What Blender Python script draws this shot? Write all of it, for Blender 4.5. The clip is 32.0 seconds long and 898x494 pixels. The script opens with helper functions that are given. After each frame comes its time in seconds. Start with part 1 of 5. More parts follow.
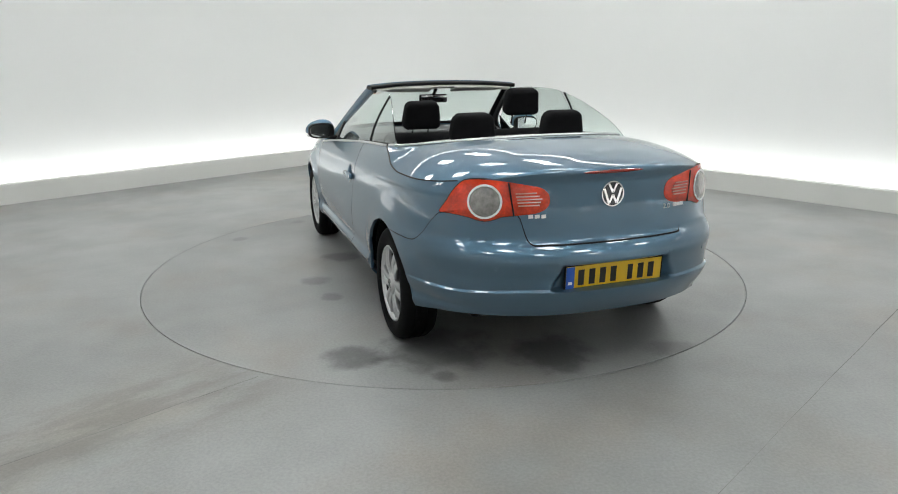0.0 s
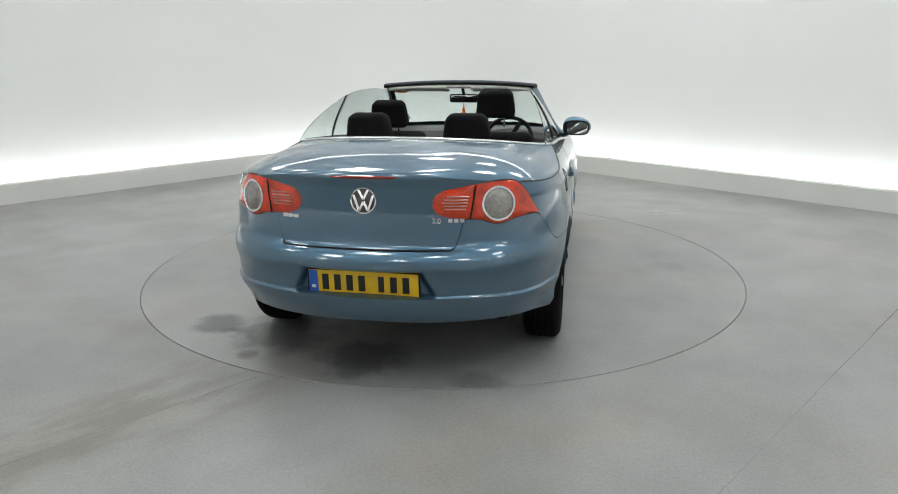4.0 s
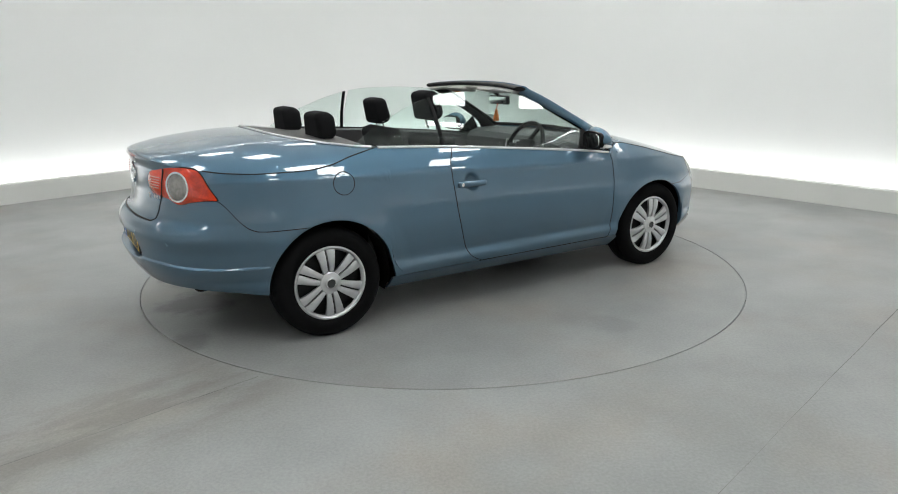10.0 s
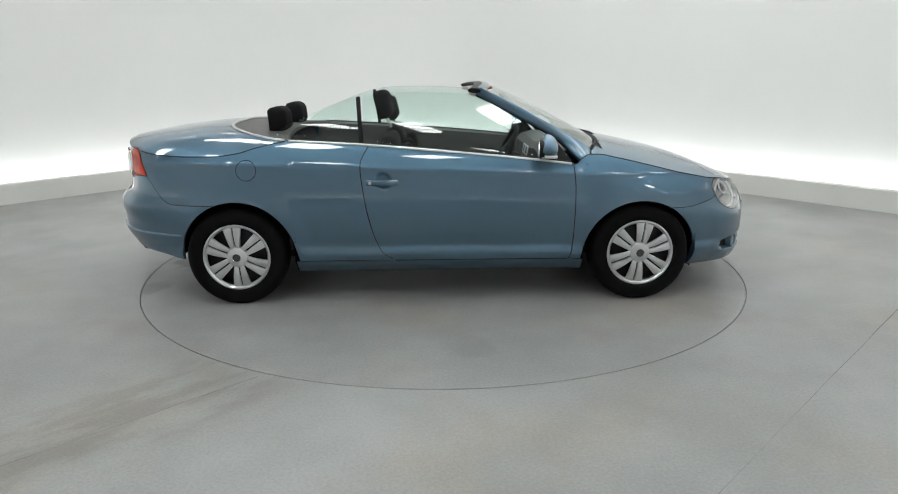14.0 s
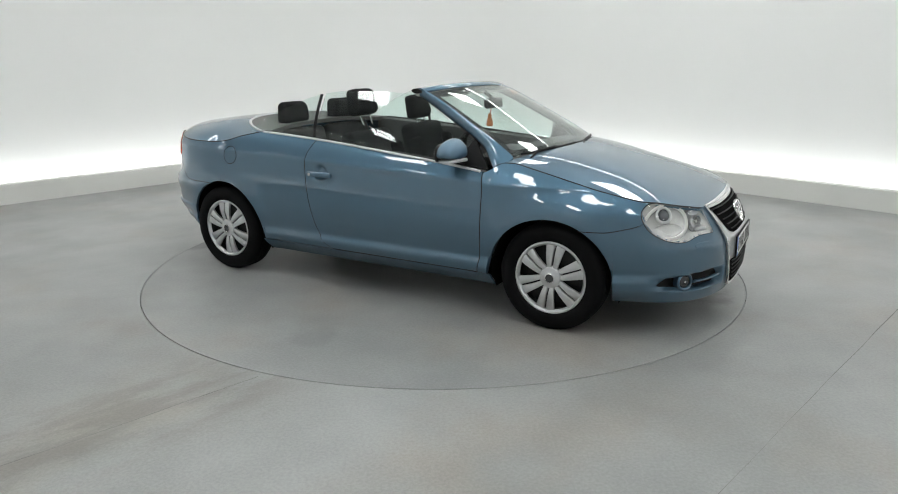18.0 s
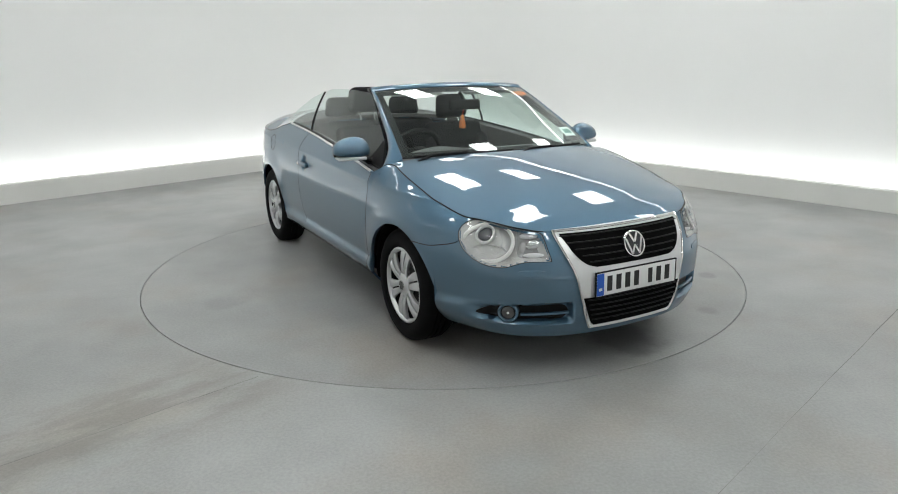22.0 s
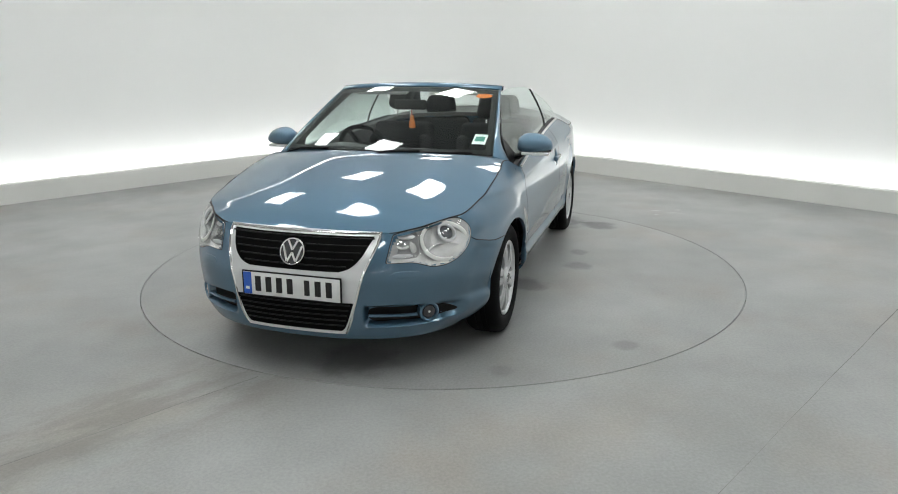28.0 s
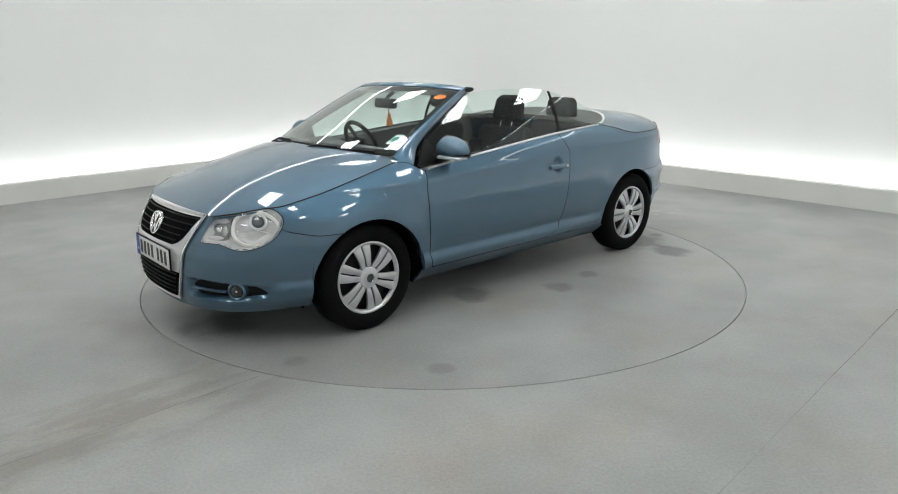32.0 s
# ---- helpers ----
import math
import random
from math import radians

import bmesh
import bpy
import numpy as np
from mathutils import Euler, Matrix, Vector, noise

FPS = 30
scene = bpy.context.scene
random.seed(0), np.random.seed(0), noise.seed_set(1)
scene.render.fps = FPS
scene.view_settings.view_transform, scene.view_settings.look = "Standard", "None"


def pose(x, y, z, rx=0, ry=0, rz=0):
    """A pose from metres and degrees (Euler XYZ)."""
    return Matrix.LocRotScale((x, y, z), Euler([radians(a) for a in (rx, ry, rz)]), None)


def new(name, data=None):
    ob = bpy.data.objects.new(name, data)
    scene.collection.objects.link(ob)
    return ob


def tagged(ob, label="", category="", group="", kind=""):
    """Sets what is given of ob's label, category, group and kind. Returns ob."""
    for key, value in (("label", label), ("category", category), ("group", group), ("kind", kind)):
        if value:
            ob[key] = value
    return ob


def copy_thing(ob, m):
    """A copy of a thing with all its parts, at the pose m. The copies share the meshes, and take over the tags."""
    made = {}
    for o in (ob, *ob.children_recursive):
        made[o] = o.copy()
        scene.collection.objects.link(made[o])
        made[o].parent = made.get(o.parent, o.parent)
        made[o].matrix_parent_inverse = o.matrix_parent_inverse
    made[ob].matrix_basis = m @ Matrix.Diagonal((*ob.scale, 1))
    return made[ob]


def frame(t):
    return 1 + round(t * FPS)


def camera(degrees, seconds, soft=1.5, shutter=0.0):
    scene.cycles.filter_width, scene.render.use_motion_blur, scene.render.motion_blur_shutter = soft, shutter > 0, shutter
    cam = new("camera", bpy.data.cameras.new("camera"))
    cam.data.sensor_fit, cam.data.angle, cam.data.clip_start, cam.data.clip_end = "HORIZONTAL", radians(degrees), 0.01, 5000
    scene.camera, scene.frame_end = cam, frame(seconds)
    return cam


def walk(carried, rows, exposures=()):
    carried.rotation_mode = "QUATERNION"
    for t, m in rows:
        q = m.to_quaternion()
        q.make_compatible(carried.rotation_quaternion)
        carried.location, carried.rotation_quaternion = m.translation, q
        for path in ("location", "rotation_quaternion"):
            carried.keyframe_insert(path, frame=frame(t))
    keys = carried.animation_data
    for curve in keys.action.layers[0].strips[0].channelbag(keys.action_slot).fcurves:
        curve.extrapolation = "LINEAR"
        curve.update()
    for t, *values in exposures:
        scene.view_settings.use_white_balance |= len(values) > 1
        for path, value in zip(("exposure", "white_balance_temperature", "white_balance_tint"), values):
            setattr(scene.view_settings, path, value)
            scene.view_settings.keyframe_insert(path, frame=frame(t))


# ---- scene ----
cam = camera(66.655, 32.0, soft=1.0)
EYE = (0.0, -5.1484, 1.5022)
FACING = pose(*EYE) @ pose(0, 0, 0, 0, 0, -0.4484) @ pose(0, 0, 0, 90 - 15.1237) @ pose(0, 0, 0, 0, 0, -0.3948)
walk(cam, [(0.0, FACING), (32.0, FACING)], exposures=[(0.0, 0.0), (32.0, 0.0)])

# ---- light: closed white studio, ceiling panels and a strip of light behind the plinth ----
world = bpy.data.worlds.new("studio_world")
scene.world = world
world.use_nodes = True
world.node_tree.nodes["Background"].inputs[0].default_value = (0.02, 0.02, 0.02, 1)
PANEL_GLOW = 14.8
STRIP_GLOW = 11.0


# ---- materials ----
def material(name, color=(0.5, 0.5, 0.5), rough=0.5, metal=0.0, coat=0.0, coat_rough=0.03, var=0.0, var_scale=6.0,
             fine=0.0, fine_scale=120.0, bump=0.0, bump_scale=150.0, rough_var=0.0, emit=0.0, trans=0.0, ior=1.45, spec=0.5):
    m = bpy.data.materials.new(name)
    m.use_nodes = True
    nt = m.node_tree
    b = nt.nodes["Principled BSDF"]
    b.inputs["Base Color"].default_value = (*color, 1)
    b.inputs["Roughness"].default_value = rough
    b.inputs["Metallic"].default_value = metal
    b.inputs["Coat Weight"].default_value = coat
    b.inputs["Coat Roughness"].default_value = coat_rough
    b.inputs["IOR"].default_value = ior
    b.inputs["Specular IOR Level"].default_value = spec
    b.inputs["Transmission Weight"].default_value = trans
    if emit:
        b.inputs["Emission Color"].default_value = (*color, 1)
        b.inputs["Emission Strength"].default_value = emit
    tc = nt.nodes.new("ShaderNodeTexCoord")
    src = tc.outputs["Object"]

    def noise_of(scale, detail=4.0):
        n = nt.nodes.new("ShaderNodeTexNoise")
        n.inputs["Scale"].default_value = scale
        n.inputs["Detail"].default_value = detail
        nt.links.new(src, n.inputs["Vector"])
        return n.outputs["Fac"]

    def remap(sock, lo, hi):
        r = nt.nodes.new("ShaderNodeMapRange")
        r.inputs["From Min"].default_value, r.inputs["From Max"].default_value = 0.25, 0.75
        r.inputs["To Min"].default_value, r.inputs["To Max"].default_value = lo, hi
        nt.links.new(sock, r.inputs["Value"])
        return r.outputs["Result"]

    if var or fine:
        f = None
        for amount, sc in ((var, var_scale), (fine, fine_scale)):
            if amount:
                g = remap(noise_of(sc), 1 - amount, 1 + amount)
                if f is None:
                    f = g
                else:
                    mu = nt.nodes.new("ShaderNodeMath")
                    mu.operation = "MULTIPLY"
                    nt.links.new(f, mu.inputs[0])
                    nt.links.new(g, mu.inputs[1])
                    f = mu.outputs[0]
        mix = nt.nodes.new("ShaderNodeVectorMath")
        mix.operation = "SCALE"
        mix.inputs[0].default_value = color
        nt.links.new(f, mix.inputs["Scale"])
        nt.links.new(mix.outputs[0], b.inputs["Base Color"])
    if rough_var:
        nt.links.new(remap(noise_of(var_scale * 2.3), max(0.02, rough - rough_var), rough + rough_var), b.inputs["Roughness"])
    if bump:
        bp = nt.nodes.new("ShaderNodeBump")
        bp.inputs["Strength"].default_value = bump
        bp.inputs["Distance"].default_value = 0.002
        nt.links.new(noise_of(bump_scale, 3.0), bp.inputs["Height"])
        nt.links.new(bp.outputs["Normal"], b.inputs["Normal"])
    return m


def floor_material(name, seed, stains=(), smear=False):
    """Grey painted concrete: cloudy patches, tyre grime, scuffs and fine grain."""
    m = bpy.data.materials.new(name)
    m.use_nodes = True
    nt = m.node_tree
    b = nt.nodes["Principled BSDF"]
    b.inputs["Specular IOR Level"].default_value = 0.4
    tc = nt.nodes.new("ShaderNodeTexCoord")
    mp = nt.nodes.new("ShaderNodeMapping")
    mp.inputs["Location"].default_value = (seed, seed * 0.7, 0)
    nt.links.new(tc.outputs["Object"], mp.inputs["Vector"])

    def noise_of(scale, detail, rough, dist=0.0):
        n = nt.nodes.new("ShaderNodeTexNoise")
        n.inputs["Scale"].default_value, n.inputs["Detail"].default_value = scale, detail
        n.inputs["Roughness"].default_value, n.inputs["Distortion"].default_value = rough, dist
        nt.links.new(mp.outputs[0], n.inputs["Vector"])
        return n.outputs["Fac"]

    def ramp(sock, a, c, lo, hi):
        r = nt.nodes.new("ShaderNodeMapRange")
        r.interpolation_type = "SMOOTHSTEP"
        for k, v in (("From Min", a), ("From Max", c), ("To Min", lo), ("To Max", hi)):
            r.inputs[k].default_value = v
        nt.links.new(sock, r.inputs["Value"])
        return r.outputs["Result"]

    def times(p, q):
        mu = nt.nodes.new("ShaderNodeMath")
        mu.operation = "MULTIPLY"
        nt.links.new(p, mu.inputs[0])
        nt.links.new(q, mu.inputs[1])
        return mu.outputs[0]

    f = times(ramp(noise_of(0.55, 5, 0.55), 0.33, 0.67, 0.84, 1.08), ramp(noise_of(3.1, 3, 0.5), 0.2, 0.8, 0.93, 1.06))
    f = times(f, ramp(noise_of(70, 4, 0.7), 0.3, 0.7, 0.91, 1.09))
    blot = noise_of(5.5, 4, 0.6)
    for cx, cy, r, lo in stains:
        d = nt.nodes.new("ShaderNodeVectorMath")
        d.operation = "DISTANCE"
        d.inputs[1].default_value = (cx, cy, 0)
        nt.links.new(tc.outputs["Object"], d.inputs[0])
        near = ramp(d.outputs["Value"], r * 0.1, r * 1.2, 0.44, -0.70)
        add = nt.nodes.new("ShaderNodeMath")
        add.operation = "ADD"
        nt.links.new(near, add.inputs[0])
        nt.links.new(blot, add.inputs[1])
        f = times(f, ramp(add.outputs[0], 0.45, 0.95, 1.0, lo))
    brown = ramp(noise_of(0.9, 4, 0.6), 0.46, 0.72, 0.0, 1.0)
    if smear:
        # brown smear along one joint, streaky along its length
        def dot_with(v, shift):
            d = nt.nodes.new("ShaderNodeVectorMath")
            d.operation = "DOT_PRODUCT"
            d.inputs[1].default_value = v
            nt.links.new(tc.outputs["Object"], d.inputs[0])
            a = nt.nodes.new("ShaderNodeMath")
            a.operation = "SUBTRACT"
            a.inputs[1].default_value = shift
            nt.links.new(d.outputs["Value"], a.inputs[0])
            return a.outputs[0]
        across, along = dot_with((0.693, -0.721, 0), 0.76), dot_with((0.721, 0.693, 0), 0.0)
        far = nt.nodes.new("ShaderNodeMath")
        far.operation = "ABSOLUTE"
        nt.links.new(across, far.inputs[0])
        co = nt.nodes.new("ShaderNodeCombineXYZ")
        nt.links.new(across, co.inputs[0])
        half = nt.nodes.new("ShaderNodeMath")
        half.operation = "MULTIPLY"
        half.inputs[1].default_value = 0.28
        nt.links.new(along, half.inputs[0])
        nt.links.new(half.outputs[0], co.inputs[1])
        st = nt.nodes.new("ShaderNodeTexNoise")
        st.inputs["Scale"].default_value, st.inputs["Detail"].default_value, st.inputs["Roughness"].default_value = 4.5, 6, 0.65
        nt.links.new(co.outputs[0], st.inputs["Vector"])
        mask = times(times(ramp(far.outputs[0], 0.02, 0.62, 1.0, 0.0), ramp(along, -2.3, -1.7, 1.0, 0.0)), ramp(st.outputs["Fac"], 0.36, 0.62, 0.0, 1.0))
        f = times(f, ramp(mask, 0.0, 1.0, 1.0, 0.78))
        big = nt.nodes.new("ShaderNodeMath")
        big.operation = "MAXIMUM"
        nt.links.new(brown, big.inputs[0])
        nt.links.new(mask, big.inputs[1])
        brown = big.outputs[0]
    warm = nt.nodes.new("ShaderNodeMix")
    warm.data_type = "RGBA"
    warm.inputs["A"].default_value = (0.302, 0.310, 0.304, 1)
    warm.inputs["B"].default_value = (0.302, 0.287, 0.263, 1)
    nt.links.new(brown, warm.inputs["Factor"])
    sc = nt.nodes.new("ShaderNodeVectorMath")
    sc.operation = "SCALE"
    nt.links.new(warm.outputs["Result"], sc.inputs[0])
    nt.links.new(f, sc.inputs["Scale"])
    nt.links.new(sc.outputs[0], b.inputs["Base Color"])
    nt.links.new(ramp(noise_of(1.7, 2, 0.5), 0.2, 0.8, 0.30, 0.42), b.inputs["Roughness"])
    bp = nt.nodes.new("ShaderNodeBump")
    bp.inputs["Strength"].default_value, bp.inputs["Distance"].default_value = 0.12, 0.003
    nt.links.new(noise_of(60, 5, 0.7), bp.inputs["Height"])
    nt.links.new(bp.outputs["Normal"], b.inputs["Normal"])
    return m


PAINT_TONE = (0.078, 0.156, 0.228)


def paint_material():
    """Metallic blue-grey car paint under clear lacquer, with a fine flake."""
    m = material("blue_grey_paint", PAINT_TONE, rough=0.41, metal=0.86, coat=1.0, coat_rough=0.012)
    nt = m.node_tree
    b = nt.nodes["Principled BSDF"]
    b.inputs["Coat IOR"].default_value = 1.65
    tc = nt.nodes.new("ShaderNodeTexCoord")
    vo = nt.nodes.new("ShaderNodeTexVoronoi")
    vo.inputs["Scale"].default_value = 900
    nt.links.new(tc.outputs["Object"], vo.inputs["Vector"])
    no = nt.nodes.new("ShaderNodeTexNoise")
    no.inputs["Scale"].default_value = 4
    nt.links.new(tc.outputs["Object"], no.inputs["Vector"])
    hsv = nt.nodes.new("ShaderNodeHueSaturation")
    hsv.inputs["Color"].default_value = (*PAINT_TONE, 1)
    ad = nt.nodes.new("ShaderNodeMath")
    ad.operation = "MULTIPLY_ADD"
    ad.inputs[1].default_value, ad.inputs[2].default_value = 0.22, 0.86
    nt.links.new(vo.outputs["Color"], ad.inputs[0])
    ad2 = nt.nodes.new("ShaderNodeMath")
    ad2.operation = "MULTIPLY_ADD"
    ad2.inputs[1].default_value = 0.06
    nt.links.new(no.outputs["Fac"], ad2.inputs[0])
    nt.links.new(ad.outputs[0], ad2.inputs[2])
    nt.links.new(ad2.outputs[0], hsv.inputs["Value"])
    nt.links.new(hsv.outputs["Color"], b.inputs["Base Color"])
    return m


PAINT = paint_material()
WALL = material("white_wall_paint", (0.855, 0.862, 0.850), rough=0.75, var=0.015, var_scale=0.7, fine=0.01, bump=0.05)
PLINTH = material("white_plinth_paint", (0.72, 0.72, 0.69), rough=0.6, var=0.03, var_scale=1.2, fine=0.02, bump=0.05)
CEIL = material("ceiling_paint", (0.42, 0.42, 0.42), rough=0.8, var=0.02, var_scale=1.0)
FLOOR = floor_material("painted_concrete", 3.1, (), True)
DISC = floor_material("painted_concrete_turntable", 11.7, ((-1.60, 0.60, 0.62, 0.46), (-1.86, 0.05, 0.52, 0.42), (-1.55, 1.05, 0.32, 0.46), (-1.93, 0.67, 0.14, 0.50), (1.88, 0.10, 0.46, 0.55),
                      (0.40, 0.73, 0.32, 0.52), (-0.15, 1.02, 0.22, 0.60), (-0.54, 0.98, 0.16, 0.62), (-2.05, -0.60, 0.30, 0.62), (1.30, 1.46, 0.14, 0.75), (1.81, 0.88, 0.14, 0.75), (0.12, -1.69, 0.30, 0.84)))
PIT = material("dark_gap", (0.006, 0.012, 0.012), rough=0.9)
SCRAPE = material("scraped_floor_paint", (0.48, 0.49, 0.48), rough=0.6, var=0.2, var_scale=20)
JOINT = material("floor_joint_grime", (0.19, 0.188, 0.18), rough=0.7, var=0.35, var_scale=5.0)
PANEL = material("light_panel", (0.976, 1.0, 0.988), rough=0.5, emit=PANEL_GLOW)
STRIP = material("light_strip", (0.98, 0.99, 1.0), rough=0.5, emit=STRIP_GLOW)
COVE = material("cove_strip", (0.98, 0.99, 1.0), rough=0.5, emit=15.0)
ALU = material("panel_frame", (0.75, 0.75, 0.75), rough=0.4)
RUBBER = material("tyre_rubber", (0.0045, 0.0045, 0.005), rough=0.75, spec=0.12, var=0.15, var_scale=14, bump=0.15, bump_scale=220)
# rubber of the real seals, and black put into gaps as their shade
SEAL_AND_GAP = material("black_seal_and_gap", (0.006, 0.006, 0.0065), rough=0.55, spec=0.25, var=0.1)
BLACK = material("black_plastic", (0.006, 0.006, 0.0065), rough=0.45, spec=0.2, var=0.1, bump=0.1, bump_scale=400)
UNDER = material("underbody_black", (0.006, 0.006, 0.006), rough=0.9, spec=0.03)
TRIM = material("grey_cabin_plastic", (0.055, 0.055, 0.056), rough=0.55, var=0.08, bump=0.15, bump_scale=500)
TONNEAU = material("grey_tonneau_plastic", (0.075, 0.072, 0.07), rough=0.5, var=0.08, bump=0.15, bump_scale=300)
CLOTH = material("black_seat_cloth", (0.009, 0.009, 0.010), rough=0.9, spec=0.15, var=0.15, var_scale=20)
CARPET = material("dark_carpet", (0.02, 0.02, 0.02), rough=0.95, bump=0.5, bump_scale=400)
VISOR = material("light_grey_headlining", (0.55, 0.54, 0.52), rough=0.8, var=0.04)
CHROME = material("polished_chrome", (0.80, 0.80, 0.80), rough=0.10, metal=1.0)
SATIN = material("satin_silver", (0.70, 0.71, 0.715), rough=0.30, metal=0.55, coat=0.3, var=0.03)
SILVER = material("silver_wheel_paint", (0.58, 0.59, 0.60), rough=0.34, metal=0.75, coat=0.5, var=0.05, var_scale=18)
RIM = material("black_steel_wheel", (0.02, 0.02, 0.021), rough=0.5, metal=0.3)
REDLENS = material("red_lamp_plastic", (0.62, 0.038, 0.008), rough=0.14, coat=1.0, var=0.38, var_scale=14, fine=0.2, fine_scale=90, bump=0.35, bump_scale=90)
DARKRED = material("dark_red_lamp_plastic", (0.22, 0.012, 0.008), rough=0.15, coat=1.0)
LAMPGREY = material("clear_lamp_insert", (0.33, 0.315, 0.30), rough=0.2, metal=0.6, coat=0.6, var=0.40, var_scale=45, bump=0.9, bump_scale=70)
REFLECT = material("lamp_reflector", (0.70, 0.70, 0.69), rough=0.22, metal=0.5, coat=0.5, var=0.1, var_scale=30)
GLASS = material("green_tinted_glass", (0.86, 0.95, 0.92), rough=0.0, trans=1.0, ior=1.46)


def thin_clear(name, tint):
    """Thin clear plastic: rays pass straight through, with a gloss on top."""
    m = bpy.data.materials.new(name)
    m.use_nodes = True
    nt = m.node_tree
    nt.nodes.remove(nt.nodes["Principled BSDF"])
    clear, gloss, mix, fresnel = (nt.nodes.new("ShaderNode" + k) for k in ("BsdfTransparent", "BsdfGlossy", "MixShader", "Fresnel"))
    clear.inputs["Color"].default_value = (*tint, 1)
    gloss.inputs["Roughness"].default_value = 0.02
    fresnel.inputs["IOR"].default_value = 1.5
    nt.links.new(fresnel.outputs[0], mix.inputs[0])
    nt.links.new(clear.outputs[0], mix.inputs[1])
    nt.links.new(gloss.outputs[0], mix.inputs[2])
    nt.links.new(mix.outputs[0], nt.nodes["Material Output"].inputs["Surface"])
    return m


CLEAR = thin_clear("clear_lamp_plastic", (0.96, 0.97, 0.97))
MIRROR = material("mirror_glass", (0.85, 0.87, 0.88), rough=0.02, metal=1.0)
YELLOW = material("yellow_plate", (0.80, 0.50, 0.012), rough=0.35, coat=0.4, var=0.03)
WHITE = material("white_plate", (0.78, 0.79, 0.78), rough=0.35, coat=0.4, var=0.03)
BLUE = material("blue_plate_band", (0.015, 0.10, 0.50), rough=0.35, coat=0.4)
INK = material("black_plate_ink", (0.012, 0.012, 0.012), rough=0.4)
ORANGE = material("orange_felt", (0.75, 0.20, 0.035), rough=0.8, var=0.1)
STICKER = material("white_sticker", (0.72, 0.78, 0.75), rough=0.5)
GREEN = material("green_sticker_print", (0.04, 0.22, 0.17), rough=0.5)
EMBLEM = material("dark_emblem_field", (0.045, 0.047, 0.05), rough=0.25, coat=0.6)
PINK = material("pale_red_lamp_plastic", (0.62, 0.26, 0.20), rough=0.2, coat=0.5)
LAMPRIM = material("pale_lamp_plastic", (0.86, 0.86, 0.83), rough=0.35, var=0.04, var_scale=20)
LAMPBOWL = material("silvered_lamp_bowl", (0.76, 0.76, 0.75), rough=0.25, metal=0.4, coat=0.5, var=0.15, var_scale=22)
LAMPDARK = material("grey_lamp_housing", (0.36, 0.36, 0.365), rough=0.25, metal=0.4)
LENS = material("projector_lens", (0.07, 0.075, 0.085), rough=0.05, coat=1.0)
FOGGLASS = material("dark_fog_glass", (0.05, 0.05, 0.055), rough=0.08, metal=0.3, coat=1.0, var=0.3, var_scale=60)


# ---- mesh helpers ----
def part(name, bm, mat, parent=None, label="", sharp=32):
    me = bpy.data.meshes.new(name)
    bm.to_mesh(me)
    bm.free()
    me.materials.append(mat)
    for p in me.polygons:
        p.use_smooth = True
    me.set_sharp_from_angle(angle=radians(sharp))
    ob = new(name, me)
    if parent is not None:
        ob.parent = parent
    if label:
        ob["label"] = label
    return ob


def setting(name, bm, mat, label, category, sharp=32):
    return tagged(part(name, bm, mat, None, "", sharp), label, category, "", "structure")


def rbox(bm, size, m=None, r=0.01, seg=3):
    """A box with rounded edges, added to bm at the pose m."""
    made = bmesh.ops.create_cube(bm, size=1.0)
    vs = made["verts"]
    bmesh.ops.scale(bm, vec=size, verts=vs)
    if r > 0:
        es = {e for v in vs for e in v.link_edges}
        out = bmesh.ops.bevel(bm, geom=list(es), offset=min(r, 0.49 * min(size)), segments=seg, profile=0.5, affect="EDGES")
        vs = list({v for f in out["faces"] for v in f.verts} | {v for v in vs if v.is_valid})
    if m is not None:
        bmesh.ops.transform(bm, matrix=m, verts=vs)
    return vs


def box(size, m=None, r=0.01, seg=3):
    bm = bmesh.new()
    rbox(bm, size, m, r, seg)
    return bm


def sheet(bm, rows, close_u=False, close_v=False):
    """Quads over a grid of points, rows[i][j]."""
    vs = [[bm.verts.new(p) for p in row] for row in rows]
    n, k = len(vs), len(vs[0])
    for i in range(n if close_u else n - 1):
        for j in range(k if close_v else k - 1):
            a, b, c, d = vs[i][j], vs[i][(j + 1) % k], vs[(i + 1) % n][(j + 1) % k], vs[(i + 1) % n][j]
            bm.faces.new((a, b, c, d))
    return vs


def shell(fn, nu, nv, lip=0.0, thick=0.0, flip=False):
    """A surface fn(u, v, off) over the unit square; lip folds its border inwards, thick closes it as a slab."""
    bm = bmesh.new()
    us = [i / nu for i in range(nu + 1)]
    vv = [j / nv for j in range(nv + 1)]
    top = [[fn(u, v, 0.0) for v in vv] for u in us]
    sheet(bm, top)
    depth = thick or lip
    if depth:
        ring = [(u, 0.0) for u in us] + [(1.0, v) for v in vv[1:]] + [(u, 1.0) for u in us[-2::-1]] + [(0.0, v) for v in vv[-2:0:-1]]
        sheet(bm, [[fn(u, v, 0.0), fn(u, v, -depth)] for u, v in ring], close_u=True)
    if thick:
        sheet(bm, [[fn(u, v, -thick) for v in vv] for u in us])
        bmesh.ops.remove_doubles(bm, verts=bm.verts, dist=1e-5)
    bmesh.ops.recalc_face_normals(bm, faces=bm.faces)
    return bm


